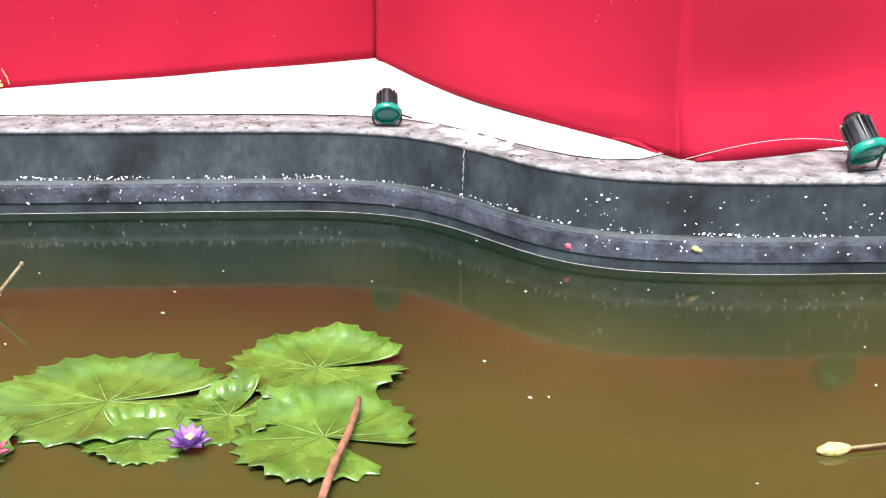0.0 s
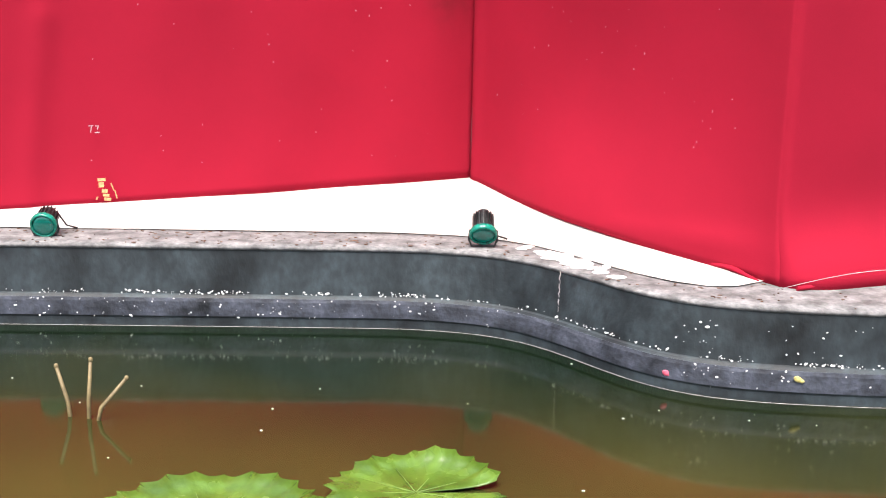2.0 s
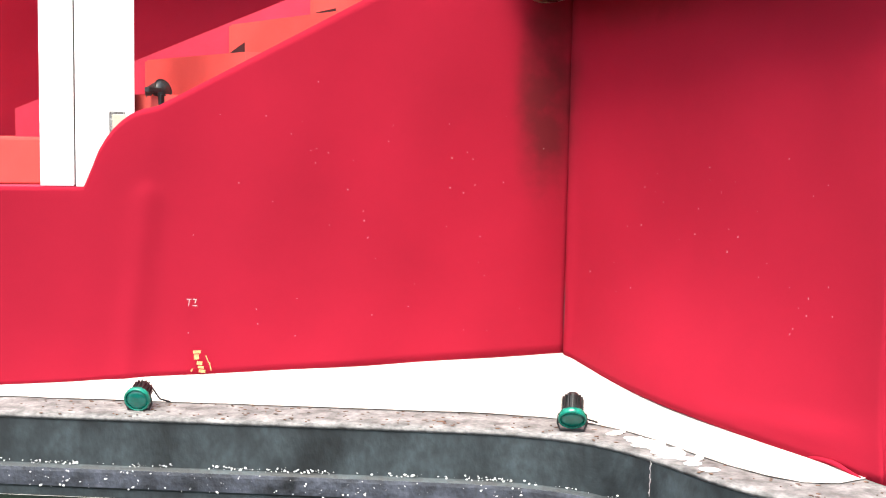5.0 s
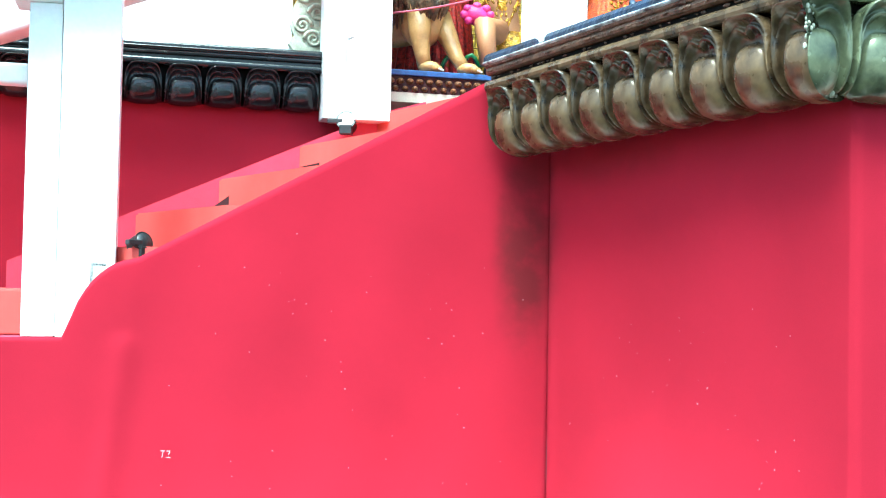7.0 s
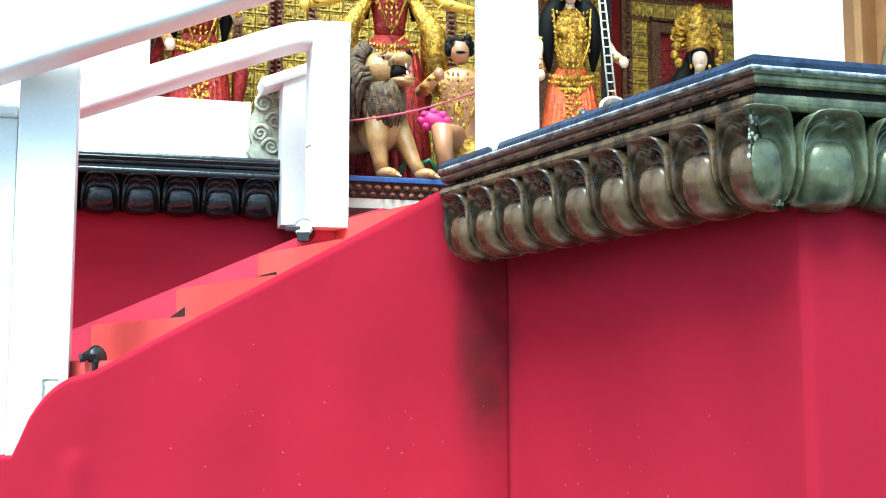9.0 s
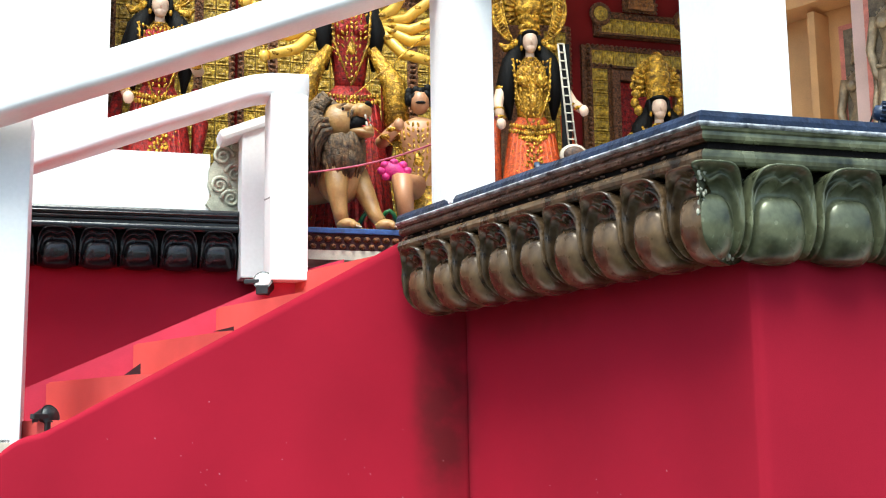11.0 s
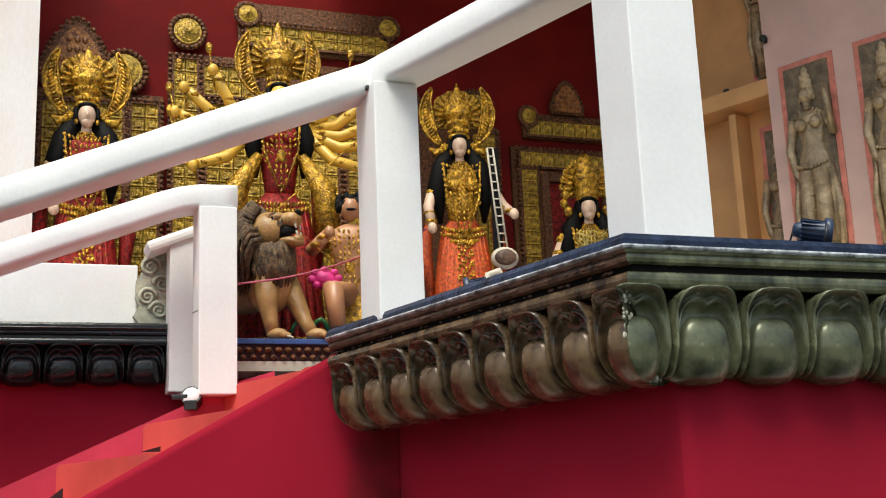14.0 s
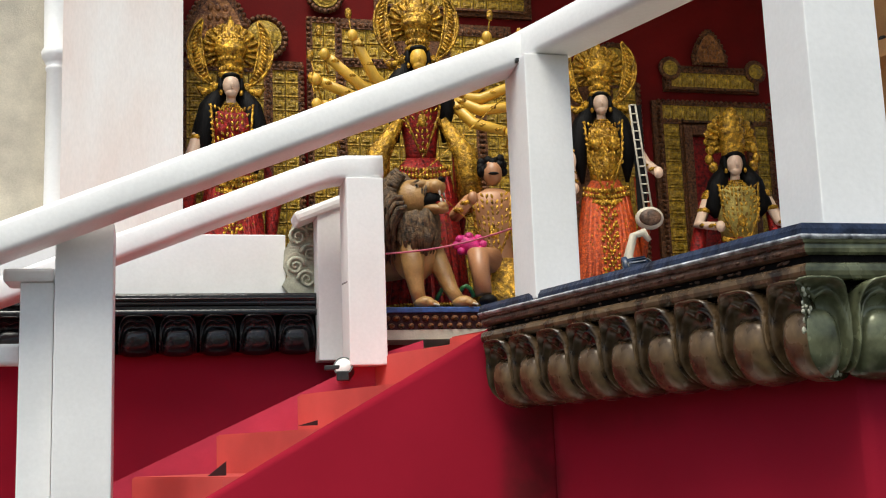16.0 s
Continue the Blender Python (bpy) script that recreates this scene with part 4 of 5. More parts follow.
def crown(bm, z, s=1.0, tall=0.38):
    """A tiered tall crown between two crescent wings, its rim at height z."""
    lathe(bm, [(0.058 * s, -0.01), (0.07 * s, 0.0), (0.072 * s, 0.016), (0.058 * s, 0.03), (0.06 * s, 0.08), (0.066 * s, 0.085), (0.062 * s, 0.12), (0.078 * s, 0.135), (0.092 * s, 0.15), (0.096 * s, 0.168), (0.084 * s, 0.18), (0.09 * s, 0.195), (0.086 * s, 0.21), (0.066 * s, 0.235), (0.05 * s, 0.275), (0.032 * s, 0.30), (0.018 * s, tall - 0.04), (0.003, tall)], (0, 0, z), 2, 20, 0.8)
    for zz, rr, n in ((0.045, 0.063, 9), (0.105, 0.066, 9), (0.225, 0.075, 9)):
        for i in range(n):
            k = math.radians(200 + 140 * i / (n - 1))
            ell(bm, (rr * s * math.cos(k), rr * 0.8 * s * math.sin(k), z + zz), (0.011, 0.008, 0.017), 2, seg=6)
    fan = [((0.165 + 0.012 * abs(math.sin(i * math.pi / 5))) * s * math.cos(math.radians(6 * i - 30)), z + 0.17 + (0.165 + 0.012 * abs(math.sin(i * math.pi / 5))) * s * math.sin(math.radians(6 * i - 30))) for i in range(41)]
    slab(bm, fan, 0.05, 0.062, 2)
    for i in range(15):
        k = math.radians(-30 + 240 * i / 14)
        tube(bm, [(0.06 * s * math.cos(k), 0.045, z + 0.17 + 0.06 * s * math.sin(k)), (0.165 * s * math.cos(k), 0.045, z + 0.17 + 0.165 * s * math.sin(k))], [0.006, 0.013], 2, 5)
    for sx in (-1, 1):
        outer, inner, mid = [], [], []
        for i in range(19):
            f = i / 18
            k = math.radians(-62 + 112 * f)
            ro = (0.225 + 0.02 * f) * s
            ri = ro - (0.008 + 0.075 * math.sin(math.pi * f) ** 0.8) * s
            for r, line_to in ((ro, outer), (ri, inner), ((ro + ri) / 2, mid)):
                line_to.append((sx * r * math.cos(k), z + 0.165 + r * math.sin(k)))
        slab(bm, outer + inner[::-1] if sx > 0 else inner + outer[::-1], 0.022, 0.036, 2)
        tube(bm, [(x, 0.02, zz) for x, zz in outer], 0.009, 2, 6)
        tube(bm, [(x, 0.02, zz) for x, zz in inner], 0.007, 2, 6)
        for (x, zz), (x1, z1) in zip(mid[2:-2], mid[3:-1]):
            ell(bm, (x, 0.016, zz), (0.022 * s, 0.008, 0.009), 2, (0, 40 * sx, 0), 6)
        for dx, dz, r in ((0.088, -0.055, 0.03), (0.10, -0.11, 0.024)):
            ell(bm, (sx * dx * s, -0.01, z + dz), (r * 0.6, 0.014, r * 0.6), 2, seg=8)
            for q in range(8):
                ell(bm, (sx * dx * s + r * 0.75 * math.cos(q * 0.785), -0.006, z + dz + r * 0.75 * math.sin(q * 0.785)), (r * 0.36, 0.01, r * 0.36), 2, seg=6)
        tube(bm, [(sx * 0.10 * s, 0.0, z - 0.07), (sx * 0.155 * s, 0.0, z - 0.085), (sx * 0.19 * s, 0.0, z - 0.05)], [0.02, 0.026, 0.006], 2, 6)


def head(bm, z, skin=0, s=1.0, fall=0.42):
    """A plain head under a cap of hair with long locks; z is the chin's height."""
    ell(bm, (0, -0.03, z + 0.072 * s), (0.047 * s, 0.048 * s, 0.064 * s), skin, seg=20)
    ell(bm, (0, -0.038, z + 0.03 * s), (0.034 * s, 0.034 * s, 0.032 * s), skin, seg=14)
    ell(bm, (0, -0.078 * s, z + 0.062 * s), (0.008 * s, 0.009 * s, 0.017 * s), skin, seg=8)
    ell(bm, (0, -0.012, z + 0.128 * s), (0.058 * s, 0.056 * s, 0.026 * s), 1, seg=16)
    for sx in (-1, 1):
        ell(bm, (sx * 0.057 * s, -0.005, z + 0.07 * s), (0.017 * s, 0.036 * s, 0.068 * s), 1, seg=10)
        ell(bm, (sx * 0.056 * s, -0.04, z + 0.03 * s), (0.011, 0.01, 0.017), 2, seg=8)
    ell(bm, (0, 0.03, z + 0.085 * s), (0.08 * s, 0.05 * s, 0.088 * s), 1, seg=16)
    tube(bm, [(0, 0, z - 0.06), (0, -0.01, z + 0.03)], [0.032 * s, 0.026 * s], skin, 12)
    for r in range(3):
        for k in range(14):
            q = math.pi * (1 + k / 13)
            ell(bm, ((0.042 + 0.014 * r) * s * math.cos(q), (0.042 + 0.016 * r) * s * math.sin(q) - 0.004, z - 0.035 - 0.018 * r), (0.006, 0.006, 0.008), 2, seg=6)
    if fall:
        for sx in (-1, 1):
            tube(bm, [(sx * 0.05, 0.03, z + 0.08), (sx * 0.11, 0.01, z - 0.05), (sx * 0.15, -0.01, z - 0.2), (sx * 0.135, -0.01, z - fall)], [0.035, 0.066, 0.066, 0.012], 1, 10)


def jewels(bm, zs, w=0.10, drop=0.3):
    """A pierced gold breast ornament, wide at the collar and running to a point, in small leaves."""
    for r in range(13):
        f = r / 12
        half = w * (1.0 - 0.25 * f if f < 0.55 else 0.86 * (1 - f) / 0.45 + 0.08)
        n = max(3, int(half / 0.0115) | 1)
        for i in range(n):
            k = (i / (n - 1) - 0.5) * 2
            if (i + r) % 4 == 1 and 0.2 < abs(k) < 0.8:
                continue
            y = -0.088 - 0.014 * (1 - k * k) - (0.02 if 0.2 < f < 0.5 else 0.0)
            ell(bm, (k * half, y, zs - 0.012 - drop * 1.3 * f - 0.03 * (1 - k * k)), (0.0075, 0.006, 0.0155), 2, (0, 35 * k + (18 if i % 2 else -18), 0), 6)
    for sx in (-1, 1):
        tube(bm, [(sx * w, -0.085, zs), (sx * w * 0.85, -0.1, zs - drop * 0.7), (sx * 0.012, -0.105, zs - drop * 1.42)], [0.006, 0.008, 0.004], 2, 6)
    ell(bm, (0, -0.108, zs - drop * 0.8), (0.026, 0.012, 0.04), 2, seg=10)


def dress(bm, hip, mi, foot=0.0, w=0.22, trim=2):
    lathe(bm, [(w * 1.0, foot), (w * 1.02, foot + 0.03), (w * 0.92, hip * 0.35), (w * 0.78, hip * 0.7), (w * 0.66, hip * 0.92), (w * 0.5, hip), (0.075, hip + 0.06)], (0, 0, 0), mi, 30, 0.55)
    for k in range(11):
        x = (k - 5) / 5
        tube(bm, [(x * w * 0.5, -w * 0.33 * math.sqrt(max(0.05, 1 - x * x * 0.55)), hip * 0.95), (x * w * 0.98, -w * 0.56 * math.sqrt(max(0.03, 1 - x * x * 0.97)), foot + 0.02)], [0.009, 0.017], mi, 6)
    for row, (f, half) in enumerate(((0.0, 0.6), (0.035, 0.62), (0.07, 0.5))):
        for k in range(17):
            x = (k - 8) / 8
            ell(bm, (x * w * half, -w * 0.37 * math.sqrt(max(0, 1 - x * x * 0.9)) - 0.01, hip - 0.015 - f - 0.03 * (1 - x * x)), (0.010, 0.008, 0.016), trim, seg=6)
    for k in range(26):
        for d in (-2, -1, 0, 1, 2):
            if (k + d) % 3:
                ell(bm, (d * 0.02 + 0.004 * math.sin(k * 2.3), -w * (0.37 + 0.0075 * k) - 0.008 + 0.003 * abs(d), hip - 0.06 - 0.022 * k), (0.009, 0.006, 0.012), trim, (0, 25 * d, 0), 6)
    for row in range(2):
        for k in range(31):
            x = (k - 15) / 15
            ell(bm, (x * w * 0.98, -w * 0.56 * math.sqrt(max(0, 1 - x * x * 0.97)) - 0.012, foot + 0.03 + 0.03 * row), (0.010, 0.007, 0.014), trim, seg=6)
    q = random.Random(int(hip * 1000))
    for k in range(120):
        x, f = q.uniform(-0.95, 0.95), q.uniform(0.05, 0.9)
        ww = w * (1.0 - 0.42 * f)
        ell(bm, (x * ww, -ww * 0.57 * math.sqrt(max(0, 1 - x * x * 0.97)) - 0.006, foot + hip * f), (0.006, 0.004, 0.006), trim, seg=5)


def arm(bm, pts, skin=0, r=0.036):
    tube(bm, pts, [r, r * 0.95, r * 0.75][: len(pts)], skin, 10)
    p = Vector(pts[-1])
    d = (p - Vector(pts[-2])).normalized()
    ell(bm, p + d * 0.03, (0.03, 0.026, 0.036), skin, seg=8)
    for f in (0.35, 0.85):
        c = Vector(pts[-2]).lerp(p, f)
        ell(bm, c, (r * 1.05, r * 1.05, 0.018), 2, seg=8)
    ell(bm, Vector(pts[0]).lerp(Vector(pts[1]), 0.5), (r * 1.25, r * 1.25, 0.024), 2, seg=8)


def goddess(face, top, hip, silk, skin=0, s=1.0, arms=(), extra=None, w=0.22, bodice=3):
    """Heights above the base: chin, crown's tip and hip."""
    bm = bmesh.new()
    dress(bm, hip, silk, w=w)
    lathe(bm, [(0.085, hip + 0.02), (0.09, hip + 0.1), (0.125, face - 0.24), (0.13, face - 0.16), (0.115, face - 0.09), (0.05, face - 0.05)], (0, 0, 0), bodice, 20, 0.62)
    for sx in (-1, 1):
        ell(bm, (sx * 0.052, -0.06, face - 0.19), (0.048, 0.045, 0.05), bodice, seg=12)
        ell(bm, (sx * 0.14, 0.0, face - 0.11), (0.045, 0.045, 0.05), skin, seg=10)
        tube(bm, [(sx * 0.2, 0.03, face - 0.38), (sx * 0.235, 0.03, hip - 0.15), (sx * 0.2, 0.03, hip - 0.5)], [0.02, 0.045, 0.02], silk, 8)
    jewels(bm, face - 0.05, 0.115, 0.33)
    head(bm, face, skin, s)
    crown(bm, face + 0.125 * s, s, top - face - 0.125 * s)
    for pts in arms:
        arm(bm, pts, skin)
    if extra:
        extra(bm)
    return bm


# fair statue in orange with a long lute
def lute(bm):
    tube(bm, [(0.155, -0.14, 1.27), (0.205, -0.14, 0.62)], [0.006, 0.006], 8, 6)
    tube(bm, [(0.19, -0.14, 1.27), (0.25, -0.14, 0.62)], [0.006, 0.006], 8, 6)
    for i in range(13):
        k = i / 12
        tube(bm, [(0.155 + 0.05 * k, -0.142, 1.27 - 0.65 * k), (0.19 + 0.06 * k, -0.142, 1.27 - 0.65 * k)], 0.005, 8, 5)
    box(bm, 0.165, 0.225, -0.138, -0.128, 0.62, 1.27, mi=1)
    ell(bm, (0.23, -0.14, 0.575), (0.085, 0.045, 0.07), 8, seg=16)
    ell(bm, (0.23, -0.172, 0.575), (0.066, 0.02, 0.05), 9, seg=16)


zf = 3.632 - ALT
statue("goddess_statue", goddess(zf, 4.13 - ALT, 3.19 - ALT, 5, 0, 1.0, [[(-0.15, 0, zf - 0.12), (-0.21, -0.03, zf - 0.32), (-0.2, -0.09, zf - 0.44)], [(0.15, 0, zf - 0.12), (0.25, -0.04, zf - 0.32), (0.29, -0.12, zf - 0.38)]], lute, bodice=2), G_MATS + ("cream", "rust"), 1.0, 1.70, ALT, "standing goddess statue in orange sequins with a gold crown and lute", -14)
zf = 3.63 - ALT
statue("goddess_statue", goddess(zf, 4.125 - ALT, 3.2 - ALT, 3, 0, 1.0, [[(-0.15, 0, zf - 0.12), (-0.22, -0.04, zf - 0.34), (-0.17, -0.12, zf - 0.47)], [(0.15, 0, zf - 0.12), (0.21, -0.05, zf - 0.3), (0.16, -0.14, zf - 0.25)]]), G_MATS, -1.235, 1.62, ALT, "standing goddess statue in dark red with a tall gold crown", 0)
zf = 3.82 - ALT
many = []
for sx in (-1, 1):
    for el_, out in (((50, 0.36), (24, 0.42), (4, 0.43), (-14, 0.44), (-38, 0.42))):
        k = math.radians(el_)
        sh = Vector((sx * 0.14, 0.0, zf - 0.13))
        mid = sh + Vector((sx * out * 0.5 * math.cos(k), -0.03, out * 0.5 * math.sin(k) - 0.05))
        end = sh + Vector((sx * out * math.cos(k), -0.14, out * math.sin(k)))
        many.append([sh, mid, end])


def weapons(bm):
    for pts in many:
        p = Vector(pts[-1])
        d = (p - Vector(pts[0])).normalized()
        tube(bm, [p - Vector((0, 0, 0.1)), p + Vector((d.x * 0.06, -0.02, 0.14))], [0.006, 0.004], 2, 6)
        ell(bm, p + Vector((d.x * 0.06, -0.02, 0.15)), (0.02, 0.012, 0.035), 2, seg=8)
    tube(bm, [many[7][2], (-0.05, -0.3, 0.75), (0.22, -0.42, 0.45)], [0.004, 0.004, 0.003], 2, 6)
    for sx in (-1, 1):
        tube(bm, [(sx * 0.12, -0.06, zf - 0.3), (sx * 0.25, -0.05, zf - 0.5), (sx * 0.28, -0.04, zf - 0.85)], [0.03, 0.07, 0.08], 2, 8)


statue("goddess_statue", goddess(zf, 4.37 - ALT, 3.26 - ALT, 3, 4, 1.05, many, weapons, w=0.26), G_MATS, -0.165, 1.58, ALT, "ten-armed golden goddess statue in red, the tallest on the altar", -6)

# seated crowned statue
bm = bmesh.new()
zf = 3.275 - ALT
lathe(bm, [(0.30, 0), (0.31, 0.1), (0.26, 0.3), (0.17, 0.46), (0.11, 0.5)], (0, 0, 0), 3, 26, 0.6)
lathe(bm, [(0.11, 0.46), (0.12, zf - 0.28), (0.155, zf - 0.18), (0.14, zf - 0.09), (0.05, zf - 0.05)], (0, 0, 0), 7, 20, 0.62)
for sx in (-1, 1):
    ell(bm, (sx * 0.16, 0, zf - 0.13), (0.06, 0.05, 0.06), 2, seg=10)
    tube(bm, [(sx * 0.2, 0.02, zf - 0.15), (sx * 0.27, 0.03, 0.35), (sx * 0.33, 0, 0.1)], [0.03, 0.06, 0.05], 3, 8)
    arm(bm, [(sx * 0.17, 0, zf - 0.12), (sx * 0.25, -0.02, zf - 0.3), (sx * (0.3 if sx > 0 else 0.16), -0.12, zf - 0.33)], 0)
jewels(bm, zf - 0.06, 0.12)
head(bm, zf, 0, 1.05, 0.26)
round_crown(bm, zf + 0.12, 0.9, 0.3)
for i in range(10):
    ell(bm, (0.012 * (i - 4.5) * 2.2, -0.1, 0.47 + 0.01 * math.cos(i)), (0.018, 0.014, 0.02), 2, seg=7)
tube(bm, [(0.30, -0.14, 0.25), (0.36, -0.15, 0.5), (0.34, -0.15, 0.78)], [0.008, 0.01, 0.006], 2, 6)
statue("seated_statue", bm, G_MATS, 1.88, 1.72, ALT, "seated statue in yellow armour with a round gold crown", -16)

# lion, its head thrown up to the side
bm = bmesh.new()
ell(bm, (-0.24, 0.06, 0.31), (0.25, 0.11, 0.125), 0, (0, 6, 0), 18)
ell(bm, (-0.02, 0.0, 0.31), (0.125, 0.11, 0.155), 0, (0, 0, 0), 18)
tube(bm, [(0.0, -0.075, 0.36), (0.012, -0.09, 0.2), (0.03, -0.095, 0.1), (0.045, -0.095, 0.035)], [0.075, 0.054, 0.04, 0.036], 0, 14)
tube(bm, [(0.05, 0.05, 0.32), (0.12, 0.045, 0.2), (0.17, 0.03, 0.1), (0.215, 0.02, 0.04)], [0.07, 0.05, 0.038, 0.034], 0, 14)
for x0, y0 in ((0.07, -0.1), (0.24, 0.015)):
    ell(bm, (x0, y0, 0.03), (0.06, 0.042, 0.032), 0, seg=12)
    for k in (-1, 0, 1):
        ell(bm, (x0 + 0.048, y0 + k * 0.023, 0.022), (0.022, 0.013, 0.018), 0, seg=8)
        ell(bm, (x0 + 0.07, y0 + k * 0.023, 0.014), (0.008, 0.004, 0.006), 3, seg=6)
ell(bm, (-0.075, -0.01, 0.56), (0.125, 0.125, 0.165), 1, (0, 14, 0), 16)
ell(bm, (0.0, -0.03, 0.43), (0.115, 0.115, 0.11), 1, (0, 0, 0), 14)
for i in range(300):
    k = rng.uniform(0, 2 * math.pi)
    q = rng.random()
    ring = 0.118 - 0.02 * q
    c = Vector((0.0 - 0.13 * q - 0.03 * math.sin(k), -0.05 + ring * math.cos(k), 0.59 - 0.06 * q + ring * math.sin(k)))
    long = 0.7 + 0.6 * rng.random()
    out = Vector((-0.5, 0.35 * math.cos(k), 0.5 * math.sin(k) + 0.1))
    tube(bm, [c, c + out * 0.07 * long, c + out * 0.11 * long + Vector((-0.01, 0, -0.05 * long)), c + out * 0.12 * long + Vector((0.0, 0, -0.12 * long))], [0.017, 0.019, 0.014, 0.003], 1, 5)
for i in range(90):
    k = rng.uniform(-2.6, 0.6)
    c = Vector((0.02 + 0.095 * math.cos(k), -0.04 + 0.105 * math.sin(k), rng.uniform(0.42, 0.52)))
    tube(bm, [c, c + Vector((0.012 * math.cos(k), 0.012 * math.sin(k), -0.06)), c + Vector((-0.02 * math.cos(k), -0.02 * math.sin(k), -0.15))], [0.018, 0.016, 0.003], 1, 5)
up = pose(0.0, -0.05, 0.59, 0, -14, 0)


def on_head(c, r, mi=0, tilt=0, seg=14):
    ell(bm, up @ (Vector(c) * 1.2), [x * 1.2 for x in r], mi, (0, tilt - 14, 0), seg)


on_head((0.0, 0.0, 0.0), (0.092, 0.088, 0.088), 0, 0, 20)
on_head((0.05, 0.0, 0.042), (0.062, 0.07, 0.03), 0, 12, 16)
on_head((0.085, 0.0, 0.018), (0.075, 0.048, 0.036), 0, -4, 16)
on_head((0.125, 0.0, 0.012), (0.04, 0.05, 0.036), 0, 0, 14)
on_head((0.088, 0.0, -0.078), (0.07, 0.042, 0.024), 0, 22, 14)
on_head((0.128, 0.0, -0.083), (0.026, 0.034, 0.024), 0, 10, 12)
on_head((0.07, 0.0, -0.032), (0.066, 0.046, 0.042), 2, 6, 14)
on_head((0.10, 0.0, -0.055), (0.045, 0.024, 0.010), 4, 18, 10)
on_head((0.158, 0.0, 0.034), (0.014, 0.026, 0.015), 2, 0, 10)
for k in (-1, 1):
    on_head((0.14, 0.022 * k, -0.022), (0.006, 0.006, 0.018), 3, 0, 6)
    on_head((0.137, 0.02 * k, -0.06), (0.006, 0.006, 0.015), 3, 0, 6)
    on_head((0.058, 0.057 * k, 0.032), (0.014, 0.010, 0.010), 3, 0, 8)
    on_head((0.061, 0.063 * k, 0.032), (0.007, 0.006, 0.008), 2, 0, 8)
    on_head((0.055, 0.058 * k, 0.047), (0.026, 0.012, 0.008), 1, -14, 8)
    on_head((-0.055, 0.085 * k, 0.045), (0.026, 0.016, 0.036), 0, -25, 10)
    for n in range(3):
        on_head((0.09 - 0.022 * n, 0.05 * k, 0.0 - 0.006 * n), (0.008, 0.006, 0.026), 1, 25, 6)
statue("lion_statue", bm, ("fur", "mane", "hair", "cream", "redsilk"), -0.285, 1.20, ALT, "roaring brown lion statue with a dark mane", -38)

# kneeling figure with snake and cushion
bm = bmesh.new()
lathe(bm, [(0.12, 0.12), (0.1, 0.3), (0.085, 0.42), (0.125, 0.58), (0.12, 0.66), (0.045, 0.7)], (0.02, 0, 0), 0, 18, 0.65)
lathe(bm, [(0.19, 0.0), (0.17, 0.12), (0.12, 0.26), (0.095, 0.3)], (0.05, 0, 0), 2, 18, 0.7)
ell(bm, (0.02, -0.01, 0.79), (0.055, 0.06, 0.072), 0, seg=14)
for i in range(26):
    k = rng.uniform(0, 2 * math.pi)
    ell(bm, (0.02 + 0.062 * math.cos(k), 0.012 + 0.05 * math.sin(k) * 0.8, 0.825 + rng.uniform(-0.03, 0.05)), (0.026, 0.026, 0.03), 1, seg=7)
ell(bm, (0.02, -0.065, 0.775), (0.03, 0.01, 0.009), 1, seg=8)
jewels(bm, 0.68, 0.11)
arm(bm, [(-0.11, 0, 0.64), (-0.2, -0.08, 0.54), (-0.13, -0.16, 0.6)], 0, 0.04)
arm(bm, [(0.15, 0, 0.64), (0.22, -0.05, 0.48), (0.2, -0.14, 0.34)], 0, 0.04)
tube(bm, [(-0.02, -0.1, 0.28), (-0.1, -0.2, 0.3), (-0.08, -0.22, 0.08)], [0.075, 0.06, 0.045], 0, 10)
ell(bm, (-0.06, -0.26, 0.04), (0.05, 0.08, 0.035), 1, seg=10)
ell(bm, (-0.14, -0.14, 0.36), (0.08, 0.06, 0.055), 6, (0, 20, 0), 12)
for k in range(8):
    ell(bm, (-0.14 + 0.07 * math.cos(k * 0.8), -0.17, 0.36 + 0.045 * math.sin(k * 0.8)), (0.026, 0.02, 0.022), 6, seg=7)
tube(bm, [(-0.33 + 0.02 * i, -0.2 - 0.02 * math.sin(i), 0.06 + 0.07 * abs(math.sin(i * 0.6))) for i in range(15)], [0.012] * 14 + [0.004], 8, 8)
statue("kneeling_statue", bm, ("darkskin",) + G_MATS[1:] + ("greensnake",), 0.17, 1.36, ALT, "kneeling bare-chested statue with black curls and gold skirt", -10)

# small swan figure
bm = bmesh.new()
ell(bm, (0.02, 0, 0.08), (0.12, 0.07, 0.08), 0, seg=14)
tube(bm, [(-0.07, 0, 0.1), (-0.1, 0, 0.22), (-0.06, 0, 0.34), (0.0, -0.01, 0.36), (0.035, -0.01, 0.31)], [0.04, 0.028, 0.024, 0.026, 0.014], 0, 10)
statue("swan_statue", bm, ("cream",), 1.12, 1.46, ALT + 0.12, "cream swan statue beside a goddess's skirt", 0)
t = thing("swan_stand", BF @ pose(1.14, 1.46, ALT), "small maroon block under the swan", "block")
part("block", B(-0.14, 0.14, -0.08, 0.08, 0, 0.122, bevel=0.006), "maroon", t)

